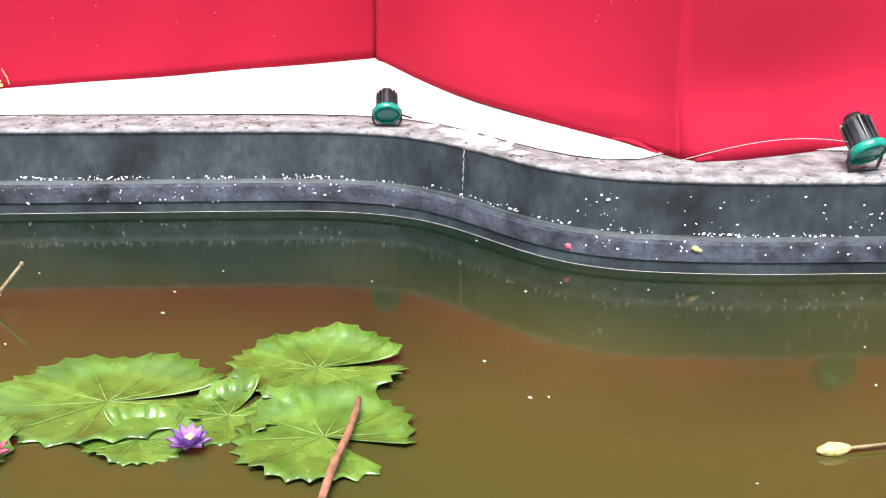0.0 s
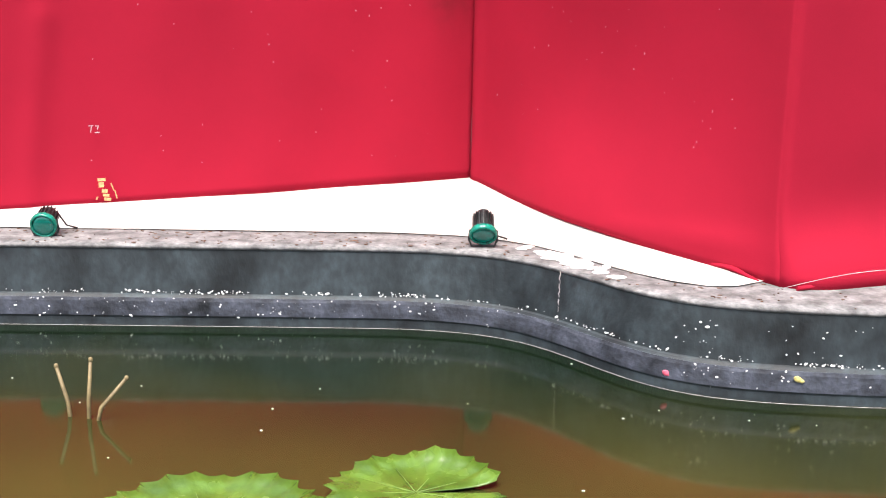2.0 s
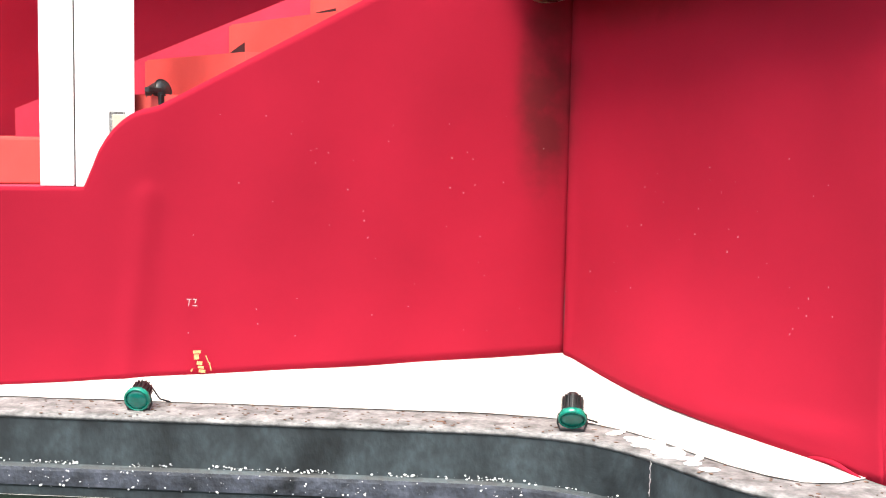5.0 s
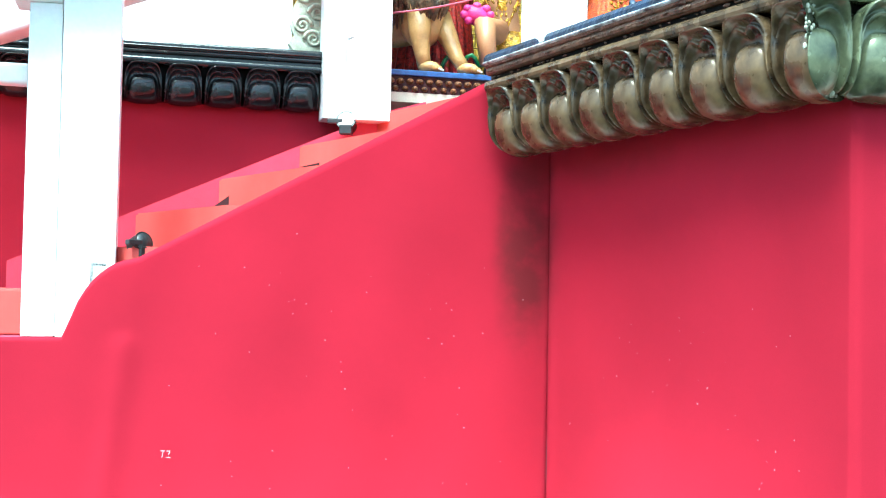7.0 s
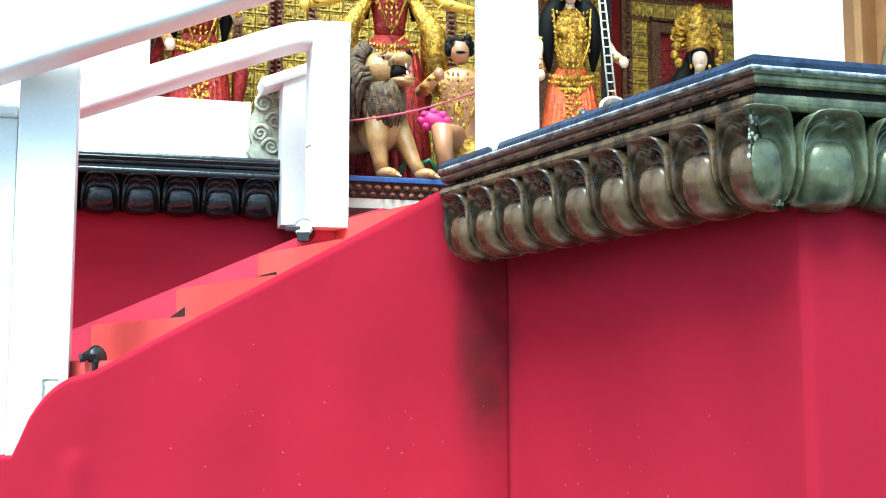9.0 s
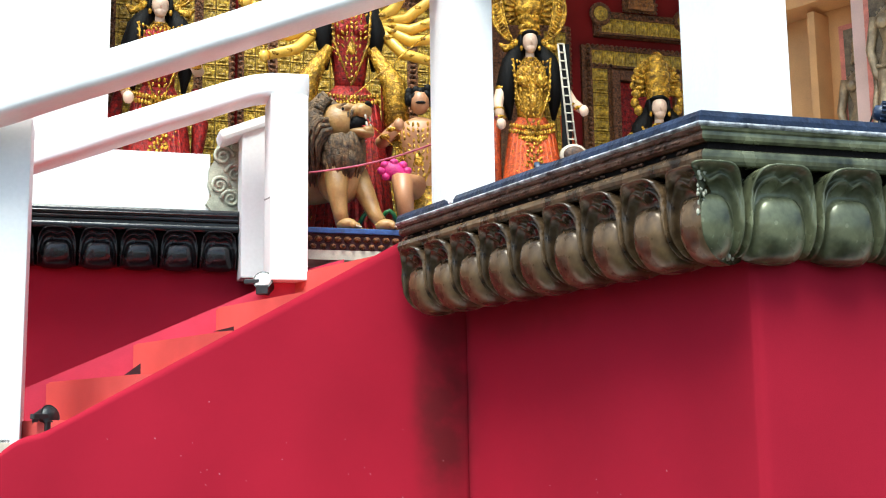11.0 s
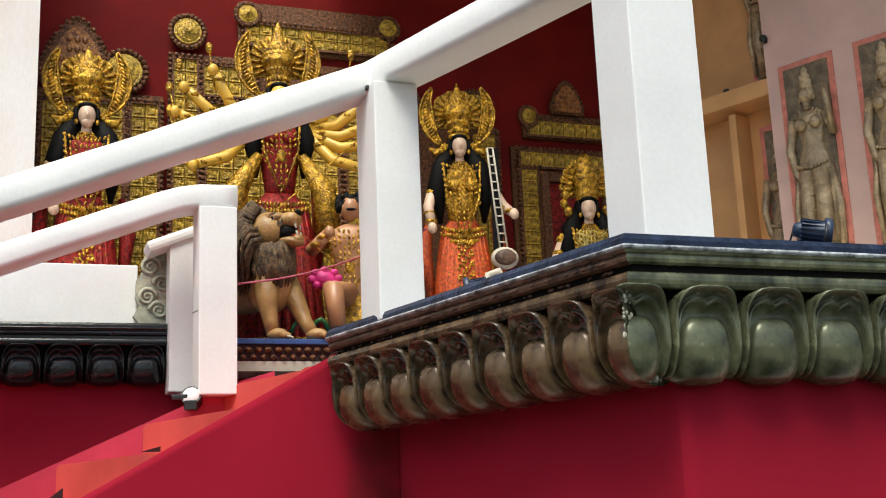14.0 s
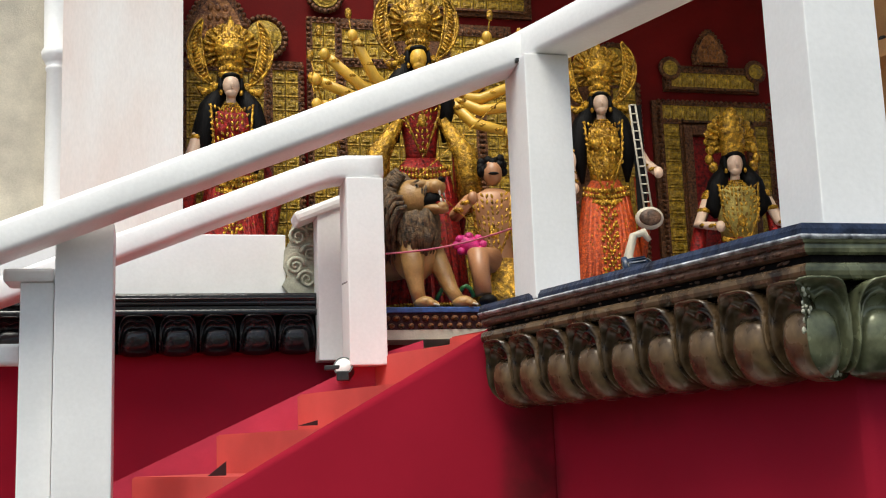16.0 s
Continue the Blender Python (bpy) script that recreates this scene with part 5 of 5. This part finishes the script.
# ---- side wall with niches and reliefs ----
SW = pose(1.53, 6.9, 0, 0, 0, -43)
sw = thing("wall_side", SW, "rose and peach shrine side wall with relief panels", "wall", kind="structure")
part("rose_wall", B(0.40, 4.2, 0.0, 0.12, 2.2, 5.4), "rose", sw)
part("peach_wall", B(-0.45, 0.40, 0.26, 0.36, 2.2, 5.4), "peach", sw)
part("reveal", B(0.40, 0.46, 0.12, 0.36, 2.2, 5.4), "peach", sw)
part("shelf", B(-0.45, 0.40, 0.04, 0.26, 3.85, 3.955, bevel=0.006), "peach", sw, "peach shelf between niches")
part("jamb", B(0.05, 0.10, 0.10, 0.26, 2.2, 3.82, bevel=0.004), "peach", sw)


def relief(s, z0, w, h, depth, label, name="relief_panel"):
    """A standing figure in low relief on a dark ground, framed by a red painted outline."""
    t = thing(name, SW @ pose(s, depth, z0), label, "relief", "relief panels")
    part("outline", B(-w / 2 - 0.035, w / 2 + 0.035, -0.006, 0.0, -0.035, h + 0.035, bevel=0.002), "redline", t)
    gp = part("ground_panel", B(-w / 2, w / 2, -0.014, -0.004, 0, h, bevel=0.003), "panel", t)
    bm = bmesh.new()
    k = h / 1.2
    x = 0.0
    lathe(bm, [(0.05 * k, 0.02 * h), (0.085 * k, 0.1 * h), (0.09 * k, 0.3 * h), (0.115 * k, 0.48 * h), (0.09 * k, 0.53 * h), (0.062 * k, 0.6 * h), (0.09 * k, 0.69 * h), (0.1 * k, 0.74 * h), (0.035 * k, 0.785 * h)], (x, -0.012, 0), 0, 20, 0.38)
    for sx in (-1, 1):
        ell(bm, (x + sx * 0.045 * k, -0.05, 0.695 * h), (0.036 * k, 0.026, 0.036 * k), 0, seg=12)
        tube(bm, [(x + sx * 0.04 * k, -0.03, 0.46 * h), (x + sx * 0.05 * k, -0.045, 0.25 * h), (x + sx * 0.04 * k, -0.03, 0.03 * h)], [0.055 * k, 0.045 * k, 0.032 * k], 0, 10)
    tube(bm, [(x, -0.025, 0.765 * h), (x - 0.004, -0.03, 0.815 * h)], [0.026 * k, 0.022 * k], 0, 10)
    ell(bm, (x - 0.008, -0.036, 0.838 * h), (0.034 * k, 0.032, 0.046 * k), 0, seg=14)
    ell(bm, (x - 0.014, -0.066, 0.832 * h), (0.006 * k, 0.008, 0.012 * k), 0, seg=8)
    ell(bm, (x + 0.004, -0.02, 0.85 * h), (0.046 * k, 0.03, 0.05 * k), 0, seg=14)
    lathe(bm, [(0.042 * k, 0.868 * h), (0.048 * k, 0.876 * h), (0.040 * k, 0.884 * h), (0.042 * k, 0.905 * h), (0.047 * k, 0.912 * h), (0.034 * k, 0.92 * h), (0.036 * k, 0.94 * h), (0.022 * k, 0.95 * h), (0.024 * k, 0.965 * h), (0.006 * k, 0.985 * h)], (x, -0.025, 0), 0, 16, 0.6)
    for sx in (-1, 1):
        ell(bm, (x + sx * 0.045 * k, -0.03, 0.822 * h), (0.012 * k, 0.01, 0.02 * k), 0, seg=8)
    for row in range(2):
        for i in range(11):
            q = math.pi * (1 + i / 10)
            ell(bm, (x + (0.045 + 0.022 * row) * k * math.cos(q), -0.05 - 0.006 * row, (0.765 - 0.018 * row) * h + (0.03 + 0.03 * row) * k * math.sin(q)), (0.007 * k, 0.006, 0.008 * k), 0, seg=6)
    for i in range(7):
        f = i / 6
        tube(bm, [(x + (0.07 + 0.02 * f) * k, -0.03, 0.48 * h), (x + (0.10 + 0.045 * f) * k, -0.03, 0.3 * h), (x + (0.08 + 0.06 * f) * k, -0.025, 0.1 * h)], [0.006, 0.009, 0.004], 0, 6)
    for i in range(5):
        z = (0.12 + 0.075 * i) * h
        tube(bm, [(x - 0.085 * k, -0.05, z + 0.01), (x - 0.03 * k, -0.078, z - 0.008), (x + 0.02 * k, -0.072, z + 0.004), (x + 0.085 * k, -0.05, z - 0.006)], 0.004, 0, 5)
    tube(bm, [(x - 0.1 * k, -0.02, 0.735 * h), (x - 0.135 * k, -0.03, 0.58 * h), (x - 0.1 * k, -0.045, 0.45 * h), (x - 0.06 * k, -0.05, 0.42 * h)], [0.03 * k, 0.026 * k, 0.02 * k, 0.014 * k], 0, 9)
    tube(bm, [(x + 0.1 * k, -0.02, 0.735 * h), (x + 0.135 * k, -0.03, 0.62 * h), (x + 0.125 * k, -0.045, 0.8 * h), (x + 0.12 * k, -0.04, 0.87 * h)], [0.03 * k, 0.026 * k, 0.02 * k, 0.016 * k], 0, 9)
    for i in range(12):
        q = i / 11
        ell(bm, (x + (q - 0.5) * 0.2 * k, -0.05 - 0.012 * (1 - (2 * q - 1) ** 2), (0.5 - 0.02 * (1 - (2 * q - 1) ** 2)) * h), (0.011, 0.009, 0.012), 0, seg=6)
    for sx in (-1, 1):
        tube(bm, [(x + sx * 0.1 * k, -0.02, 0.5 * h), (x + sx * 0.13 * k, -0.025, 0.28 * h), (x + sx * 0.115 * k, -0.02, 0.06 * h)], [0.012, 0.022, 0.014], 0, 7)
    part("figure", bm, "stone", gp)
    return t


for i in range(5):
    relief(0.655 + 0.475 * i, 2.73, 0.28, 1.21, -0.001, "standing figure in bronze relief with a red painted outline")
relief(0.30, 2.5, 0.2, 1.2, 0.258, "narrow bronze relief inside a peach niche")
relief(0.30, 4.0, 0.2, 1.1, 0.258, "narrow bronze relief inside an upper peach niche")
for s_, z_ in ((0.06, 3.975), (0.42, 4.16)):
    bm = bmesh.new()
    lathe(bm, [(0.012, 0), (0.014, 0.012), (0.02, 0.016), (0.024, 0.04), (0.014, 0.05)], m=pose(0, 0, 0, 60, 0, 0))
    t = thing("spotlight", SW @ pose(s_, 0.0 if s_ > 0.4 else 0.12, z_ - (0.02 if s_ < 0.4 else 0)), "tiny black spotlight on the shrine wall", "spotlight", "tiny wall spotlights")
    part("can", bm, "lampblack", t)

# ---- garden flood lamps ----
def flood(m, label, body="lampblack", ring="lampgreen", glass="lens", s=1.0, dip=38):
    """A ribbed can with a coloured ring and lens on a bent bracket; it points along -y."""
    t = thing("flood_lamp", m, label, "flood lamp", "garden flood lamps")
    rot = pose(0, 0, 0, 90, 0, 0)
    lift = pose(0, 0.02 * s, (0.048 + 0.0006 * dip) * s, dip, 0, 0) @ rot @ Matrix.Scale(s, 4)
    bm = lathe(bmesh.new(), [(0.012, -0.09), (0.024, -0.085), (0.03, -0.06), (0.037, -0.02), (0.042, 0.015), (0.044, 0.02)], seg=20, m=lift)
    can = part("can", bm, body, t)
    rib = mesh_of("rib", B(0.022, 0.043, -0.002, 0.002, -0.066, 0.012), body)
    for k in range(16):
        o = new("rib", rib)
        o.parent = can
        o.matrix_basis = lift @ Matrix.Rotation(2 * math.pi * k / 16, 4, "Z")
    rim = part("ring", lathe(bmesh.new(), [(0.044, 0.012), (0.053, 0.015), (0.055, 0.02), (0.055, 0.036), (0.05, 0.04), (0.047, 0.04), (0.046, 0.03)], seg=26, m=lift), ring, t)
    part("lens", lathe(bmesh.new(), [(0.047, 0.03), (0.046, 0.036), (0.03, 0.04), (0.004, 0.042)], seg=26, m=lift), glass, rim, smooth=True)
    bm = bmesh.new()
    for sx in (-1, 1):
        tube(bm, [(sx * 0.052 * s, 0.0, 0.07 * s), (sx * 0.056 * s, 0.01 * s, 0.03 * s), (sx * 0.045 * s, 0.01 * s, 0.004), (0, 0.01 * s, 0.004)], 0.005 * s, 0, 6)
    part("bracket", bm, "lampblack", t)
    bm = tube(bmesh.new(), [(0.0, 0.06 * s, 0.1 * s), (0.03 * s, 0.1 * s, 0.08 * s), (0.06 * s, 0.12 * s, 0.02), (0.1 * s, 0.14 * s, 0.006)], 0.0035, 0, 6)
    part("cable", bm, "lampblack", t)
    return t


flood(pose(-0.19, 3.775, 0.288, 0, 0, 2), "black ribbed garden flood lamp with green lens on the coping", s=0.88)
flood(pose(-1.72, 3.74, 0.288, 0, 0, 6), "black ribbed garden flood lamp with green lens on the coping", s=0.84, dip=18)
flood(pose(1.262, 3.215, 0.288, 0, 0, 20), "black ribbed garden flood lamp with a bright green rim", s=1.12, dip=46)
flood(BF @ pose(0.83, -1.86, 2.250, 0, 0, 62), "navy ribbed flood lamp lying on the platform edge", "lampblue", "lampblue", "lens", 0.9, 12)
flood(BF @ pose(0.02, -0.86, 2.250, 0, 0, -110), "navy ribbed flood lamp beside the railing post", "lampblue", "lampblue", "lens", 0.8, 8)

# small clamp lights on the stair
def clamp_light(m, label, face="glasswhite"):
    t = thing("clamp_light", m, label, "clamp light", "clamp lights on the stair")
    can = part("can", lathe(bmesh.new(), [(0.02, -0.05), (0.028, -0.045), (0.03, 0.0), (0.032, 0.004)], m=pose(0, 0, 0.045, 70, 0, 0)), "lampblack", t)
    part("glass", lathe(bmesh.new(), [(0.028, 0.0), (0.026, 0.006), (0.003, 0.008)], m=pose(0, 0, 0.045, 70, 0, 0)), face, can, smooth=True)
    part("clamp", box(B(-0.06, -0.01, -0.01, 0.01, 0.035, 0.05, bevel=0.003), -0.02, 0.02, -0.015, 0.02, 0.0, 0.03, bevel=0.003), "lampblack", t)
    return t


clamp_light(BF @ pose(-0.765, 0.78, 2.005, 0, 0, -20) @ Matrix.Scale(1.5, 4), "small black clamp light with a pale round face")
clamp_light(BF @ pose(-1.69, 0.035, 1.375, 0, 0, 40) @ Matrix.Scale(1.35, 4), "small black clamp light resting on the stair cloth", "lampblack")
t = thing("junction_box", BF @ pose(-1.862, 0.03, 1.235), "small pale box in a black frame behind the cloth", "box")
part("case", B(-0.035, 0.035, 0, 0.05, 0, 0.115, bevel=0.004), "lampblack", t)
part("cover", B(-0.018, 0.032, -0.006, 0.001, 0.012, 0.1, bevel=0.003), "cream", t)

# grey scroll carving at the end of the white parapet
t = thing("scroll_carving", BF @ pose(-0.89, 1.345, 2.495), "pale grey carved scroll ornament beside the white parapet", "carving")
out = [(-0.06, 0), (0.1, 0), (0.105, 0.12), (0.1, 0.3), (0.075, 0.42), (0.03, 0.44), (-0.005, 0.4), (-0.045, 0.37), (-0.05, 0.3), (-0.085, 0.24), (-0.09, 0.15), (-0.07, 0.1), (-0.1, 0.05)]
part("plate", slab(bmesh.new(), out, 0, 0.05), "grey", t)
for cx, cz, r0, sg in ((-0.015, 0.31, 0.055, 1), (0.05, 0.22, 0.05, -1), (-0.03, 0.15, 0.05, 1), (0.03, 0.08, 0.05, -1), (0.05, 0.37, 0.04, -1)):
    pts = [(cx + sg * r0 * (1 - i / 26) * math.cos(i * 0.5), -0.004, cz + r0 * (1 - i / 26) * math.sin(i * 0.5)) for i in range(25)]
    bm = bmesh.new()
    tube(bm, pts, [0.012 - 0.0003 * i for i in range(25)], 0, 6)
    part("scroll", bm, "grey", t)

# cord in front of the altar, wires
bm = tube(bmesh.new(), [L(-0.56 + 0.62 * k, 0.9 - 1.2 * k, 2.635 - 0.05 * math.sin(math.pi * k) + 0.02 * k) for k in [i / 14 for i in range(15)]], 0.0045, 0, 6)
tagged(part("barrier_cord", bm, "cord", label="thin pink cord strung between the white posts"), category="cord")
bm = tube(bmesh.new(), [L(-0.76, 0.795, 2.47), L(-0.72, 0.78, 2.49), L(-0.69, 0.785, 2.50), L(-0.665, 0.79, 2.54)], 0.004, 0, 6)
tagged(part("wire_end", bm, "wire", label="loose grey wire end poking from a post"), category="wire")
bm = tube(bmesh.new(), [(0.70 + 0.5 * k, 3.27 - 0.05 * k, 0.30 + 0.085 * math.sin(math.pi * 0.62 * k)) for k in [i / 16 for i in range(17)]], 0.001, 0, 5)
tagged(part("loose_thread", bm, "clearline", label="pale loose thread looping across the red cloth"), category="thread")

# ---- marks on the cloth and wall ----
def bars(name, m, marks, material, label):
    t = thing(name, m, label, "mark")
    for x, z, w_, h_, tilt in marks:
        bm = B(-w_ / 2, w_ / 2, -0.0015, 0.0, -h_ / 2, h_ / 2, m=pose(x, 0, z, 0, tilt, 0))
        part("bar", bm, material, t)
    return t


bars("faded_print", BF @ pose(-1.555, -0.056, 0.345), [(-0.01, 0.06, 0.03, 0.012, 0), (-0.012, 0.04, 0.02, 0.02, 0), (0.0, 0.015, 0.022, 0.014, 10), (0.005, -0.002, 0.024, 0.01, 10), (0.01, -0.018, 0.026, 0.012, 8), (0.03, 0.03, 0.004, 0.03, -20), (-0.03, -0.012, 0.006, 0.012, 30), (0.042, 0.0, 0.004, 0.035, -12)], "yellowpaint", "faded yellow print and scuffs on the red cloth")
bars("chalk_mark", BF @ pose(-1.585, -0.054, 0.603), [(-0.01, 0, 0.003, 0.026, 10), (-0.01, 0.013, 0.018, 0.003, 0), (0.012, 0.012, 0.014, 0.003, 0), (0.015, 0.004, 0.003, 0.014, 20), (0.012, -0.013, 0.018, 0.003, 0)], "clearline", "small pale chalk mark on the red cloth")
bm = bmesh.new()
for i in range(46):
    a_, z_ = rng.uniform(-1.6, -0.1), rng.uniform(0.45, 1.5)
    r = rng.uniform(0.0012, 0.0026)
    ell(bm, L(a_, -0.014 - 0.05 * (a_ + 4.2) / 4.2 - 0.004 * math.sin(5.1 * a_ + 1.3 * z_), z_), (r, r, r), seg=5)
for i in range(40):
    u_ = rng.uniform(0.1, 0.9)
    z_ = rng.choice((0.75, 0.93, 1.12)) + rng.gauss(0, 0.07)
    r = rng.uniform(0.0006, 0.0015)
    ell(bm, L(side_a(-0.05 - 1.75 * u_) - 0.012, -0.05 - 1.75 * u_, z_), (r, r, r * rng.uniform(1, 3)), seg=5)
tagged(part("lint_specks", bm, "clearline", kind="stuff", label="pale specks of lint on the red cloth"), category="specks")

# runs, splashes and litter on the pond wall
bm = bmesh.new()
for i in range(24):
    z_ = 0.27 - 0.0072 * i
    ell(bm, (0.065 + 0.002 * math.sin(i * 1.7), pond_y(0.065) - 0.004 - (0.008 if z_ < 0.118 else 0), z_), (0.0016 + 0.0008 * math.sin(i), 0.002, 0.005), seg=6)
tagged(part("lime_run", bm, "clearline", label="white lime run down the dark pond wall"), category="stain")
bm = bmesh.new()
for i in range(60):
    x_ = rng.gauss(0.10, 0.075)
    y_ = pond_y(x_) + rng.uniform(0.06, 0.2)
    ell(bm, (x_, y_, 0.2885), (rng.uniform(0.012, 0.035), rng.uniform(0.01, 0.028), 0.0022), 0, (0, 0, rng.uniform(0, 90)), 10)
tagged(part("plaster_splash", bm, "sheet", label="splash of white plaster on the coping"), category="stain")
bm = bmesh.new()
for i in range(260):
    x_ = rng.uniform(-2.2, 1.6)
    y_ = pond_y(x_) + rng.uniform(0.0, coping_w(x_))
    r = rng.uniform(0.002, 0.006)
    ell(bm, (x_, y_, 0.288), (r * rng.uniform(1, 2), r, 0.0018), seg=5)
tagged(part("coping_grit", bm, "rust", kind="stuff", label="brown grit and debris scattered on the coping"), category="grit")
bm = B(-0.075, 0.075, -0.006, 0.006, -0.002, 0.006, bevel=0.002)
tagged(part("floating_stick", bm, "stem", label="short pale stick floating against the pond wall", at=pose(0.0, 3.60, 0.002, 0, 0, -34)), category="stick")
for x_, z_, m_ in ((0.375, 0.052, "rosepetal"), (0.74, 0.078, "bud")):
    bm = bmesh.new()
    ell(bm, (0, 0, 0), (0.014, 0.004, 0.009), 0, (0, 25, 0), 8)
    ell(bm, (0.012, 0, -0.006), (0.008, 0.004, 0.006), 0, seg=8)
    tagged(part("fallen_petal", bm, m_, label="small fallen petal stuck to the wet wall", at=pose(x_, pond_y(x_) - 0.025, z_)), category="petal")
bm = bmesh.new()
for i in range(34):
    x_, y_ = rng.uniform(-1.6, 1.4), rng.uniform(1.7, 3.6)
    if y_ < pond_y(x_) - 0.06:
        r = rng.uniform(0.001, 0.003)
        ell(bm, (x_, y_, 0.001), (r * rng.uniform(1, 2), r, 0.0015), seg=6)
tagged(part("floating_flecks", bm, "speck", kind="stuff", label="pale flecks floating on the pond"), category="flecks")

# ---- lilies ----
def lily_leaf(x, y, rx, ry, turn, notch, seed, z=0.004, label="bright green water lily leaf with a toothed edge, floating"):
    q = random.Random(seed)
    t = thing("lily_leaf", pose(x, y, z, 0, 0, turn), label, "water lily leaf", "floating lily leaves")
    n, rings = 144, 9
    ph = q.uniform(0, 6)

    def pt(i, j):
        k = notch / 2 + (2 * math.pi - notch) * i / n
        tooth = 1 + (0.11 * (1 - abs(((i * 24 / n) % 1) * 2 - 1)) ** 1.5 + 0.03 * noise.noise((3 * math.cos(k) + seed, 3 * math.sin(k), 0))) * (j / rings) ** 5
        r = j / rings * tooth
        h = 0.008 * math.sin(2.6 * k + ph) * (j / rings) ** 2 + 0.006 * math.sin(7 * k + ph) * (j / rings) ** 4 + 0.028 * (j / rings) ** 7 * max(0, math.sin(k + radians(turn)) + 0.15)
        h += 0.0025 * abs(math.sin(k * 6.5)) * (j / rings)
        return Vector((rx * r * math.cos(k), ry * r * math.sin(k), max(h, -0.001)))
    bm = bmesh.new()
    c = bm.verts.new((0, 0, 0.001))
    g = [[bm.verts.new(pt(i, j)) for i in range(n + 1)] for j in range(1, rings + 1)]
    for i in range(n):
        bm.faces.new((c, g[0][i], g[0][i + 1])).smooth = True
        for j in range(rings - 1):
            bm.faces.new((g[j][i], g[j + 1][i], g[j + 1][i + 1], g[j][i + 1])).smooth = True
    ob = part("blade", bm, "leaf", t)
    ob.modifiers.new("thick", "SOLIDIFY").thickness = 0.002
    for k in range(9):
        bm = bmesh.new()
        an = notch / 2 + (2 * math.pi - notch) * (k + 0.5) / 9
        tube(bm, [(rx * f * math.cos(an), ry * f * math.sin(an), 0.002 + 0.004 * f) for f in (0.02, 0.3, 0.6, 0.85)], [0.0014, 0.0012, 0.0008, 0.0004], 0, 5)
        part("vein", bm, "vein", ob)
    return t


lily_leaf(-0.770, 2.20, 0.24, 0.19, 10, 0.12, 1)
lily_leaf(-0.320, 2.38, 0.195, 0.17, 10, 0.25, 2, 0.008)
lily_leaf(-0.280, 2.04, 0.175, 0.185, -30, 0.5, 3, 0.004)
lily_leaf(-0.495, 2.14, 0.13, 0.11, 60, 0.2, 4, 0.001, "darker green lily leaf half under others")
lily_leaf(-0.665, 2.03, 0.11, 0.10, 150, 0.3, 5, 0.001)
lily_leaf(-1.065, 1.98, 0.16, 0.15, -60, 0.3, 6, 0.003)


def flower(x, y, material, label, n=16, s=1.0):
    t = thing("lily_flower", pose(x, y, 0.012), label, "water lily flower")
    for k in range(n):
        an = 2 * math.pi * k / n + 0.3 * (k % 2)
        up = 0.3 + 0.55 * (k % 2)
        bm = sheet(lambda u, v: Vector((s * 0.05 * u * math.cos(up) + 0.005, s * 0.013 * math.sin(math.pi * u ** 0.8) * (v * 2 - 1), s * 0.05 * u * math.sin(up) + 0.006 * (v * 2 - 1) ** 2)), 6, 4)
        bmesh.ops.transform(bm, matrix=Matrix.Rotation(an, 4, "Z"), verts=bm.verts)
        part("petal", bm, material, t)
    bm = bmesh.new()
    ell(bm, (0, 0, 0.014), (0.012, 0.012, 0.012), seg=10)
    part("heart", bm, "bud", t, "yellow heart")
    return t


flower(-0.550, 1.985, "purple", "open purple water lily flower", s=0.85)
flower(-0.945, 1.93, "rosepetal", "deep pink water lily flower", s=1.0)
flower(-0.975, 1.97, "purple", "pale purple water lily flower", 12, 0.9)

bm = tube(bmesh.new(), [(-0.215, 2.19, 0.022), (-0.217, 2.12, 0.028), (-0.230, 2.0, 0.03), (-0.250, 1.88, 0.03), (-0.267, 1.74, 0.02), (-0.275, 1.55, 0.0)], [0.006, 0.0075, 0.008, 0.0085, 0.0085, 0.008], 0, 8)
tagged(part("twig", bm, "twig", label="bare brown twig lying across a lily leaf"), category="twig")
t = thing("flower_bud", pose(0.775, 1.985, 0.004), "closed yellow-green lily bud on a pale stalk", "flower bud")
bm = bmesh.new()
lathe(bm, [(0.002, -0.04), (0.013, -0.02), (0.015, 0.0), (0.012, 0.02), (0.006, 0.035)], m=pose(0, 0, 0.006, 0, 90, 12))
for k in range(5):
    tube(bm, [(0.03 - 0.07 * f, 0.012 * math.cos(k * 1.3) * math.sin(math.pi * f), 0.006 + 0.014 * math.sin(k * 1.3) * math.sin(math.pi * f)) for f in (0, 0.3, 0.6, 0.95)], [0.003, 0.004, 0.003, 0.001], 0, 5)
bd = part("bud", bm, "bud", t)
part("stalk", tube(bmesh.new(), [(0.03, 0.005, 0.006), (0.09, 0.015, 0.008), (0.22, 0.05, 0.004), (0.4, 0.08, 0.0)], 0.004, 0, 7), "stem", t)
for k, (x_, y_, dx, h_) in enumerate(((-1.29, 2.80, -0.045, 0.14), (-1.245, 2.79, 0.01, 0.165), (-1.235, 2.78, 0.10, 0.12))):
    bm = tube(bmesh.new(), [(x_, y_, -0.1), (x_ + dx * 0.3, y_, h_ * 0.3), (x_ + dx, y_ + 0.01, h_)], [0.006, 0.0058, 0.0048], 0, 7)
    ell(bm, (x_ + dx, y_ + 0.01, h_), (0.0065, 0.0065, 0.008), 0, seg=8)
    tagged(part("dry_stalk", bm, "stem", label="bare straw-coloured stalk standing out of the water"), category="stalk", group="bare stalks in the pond")
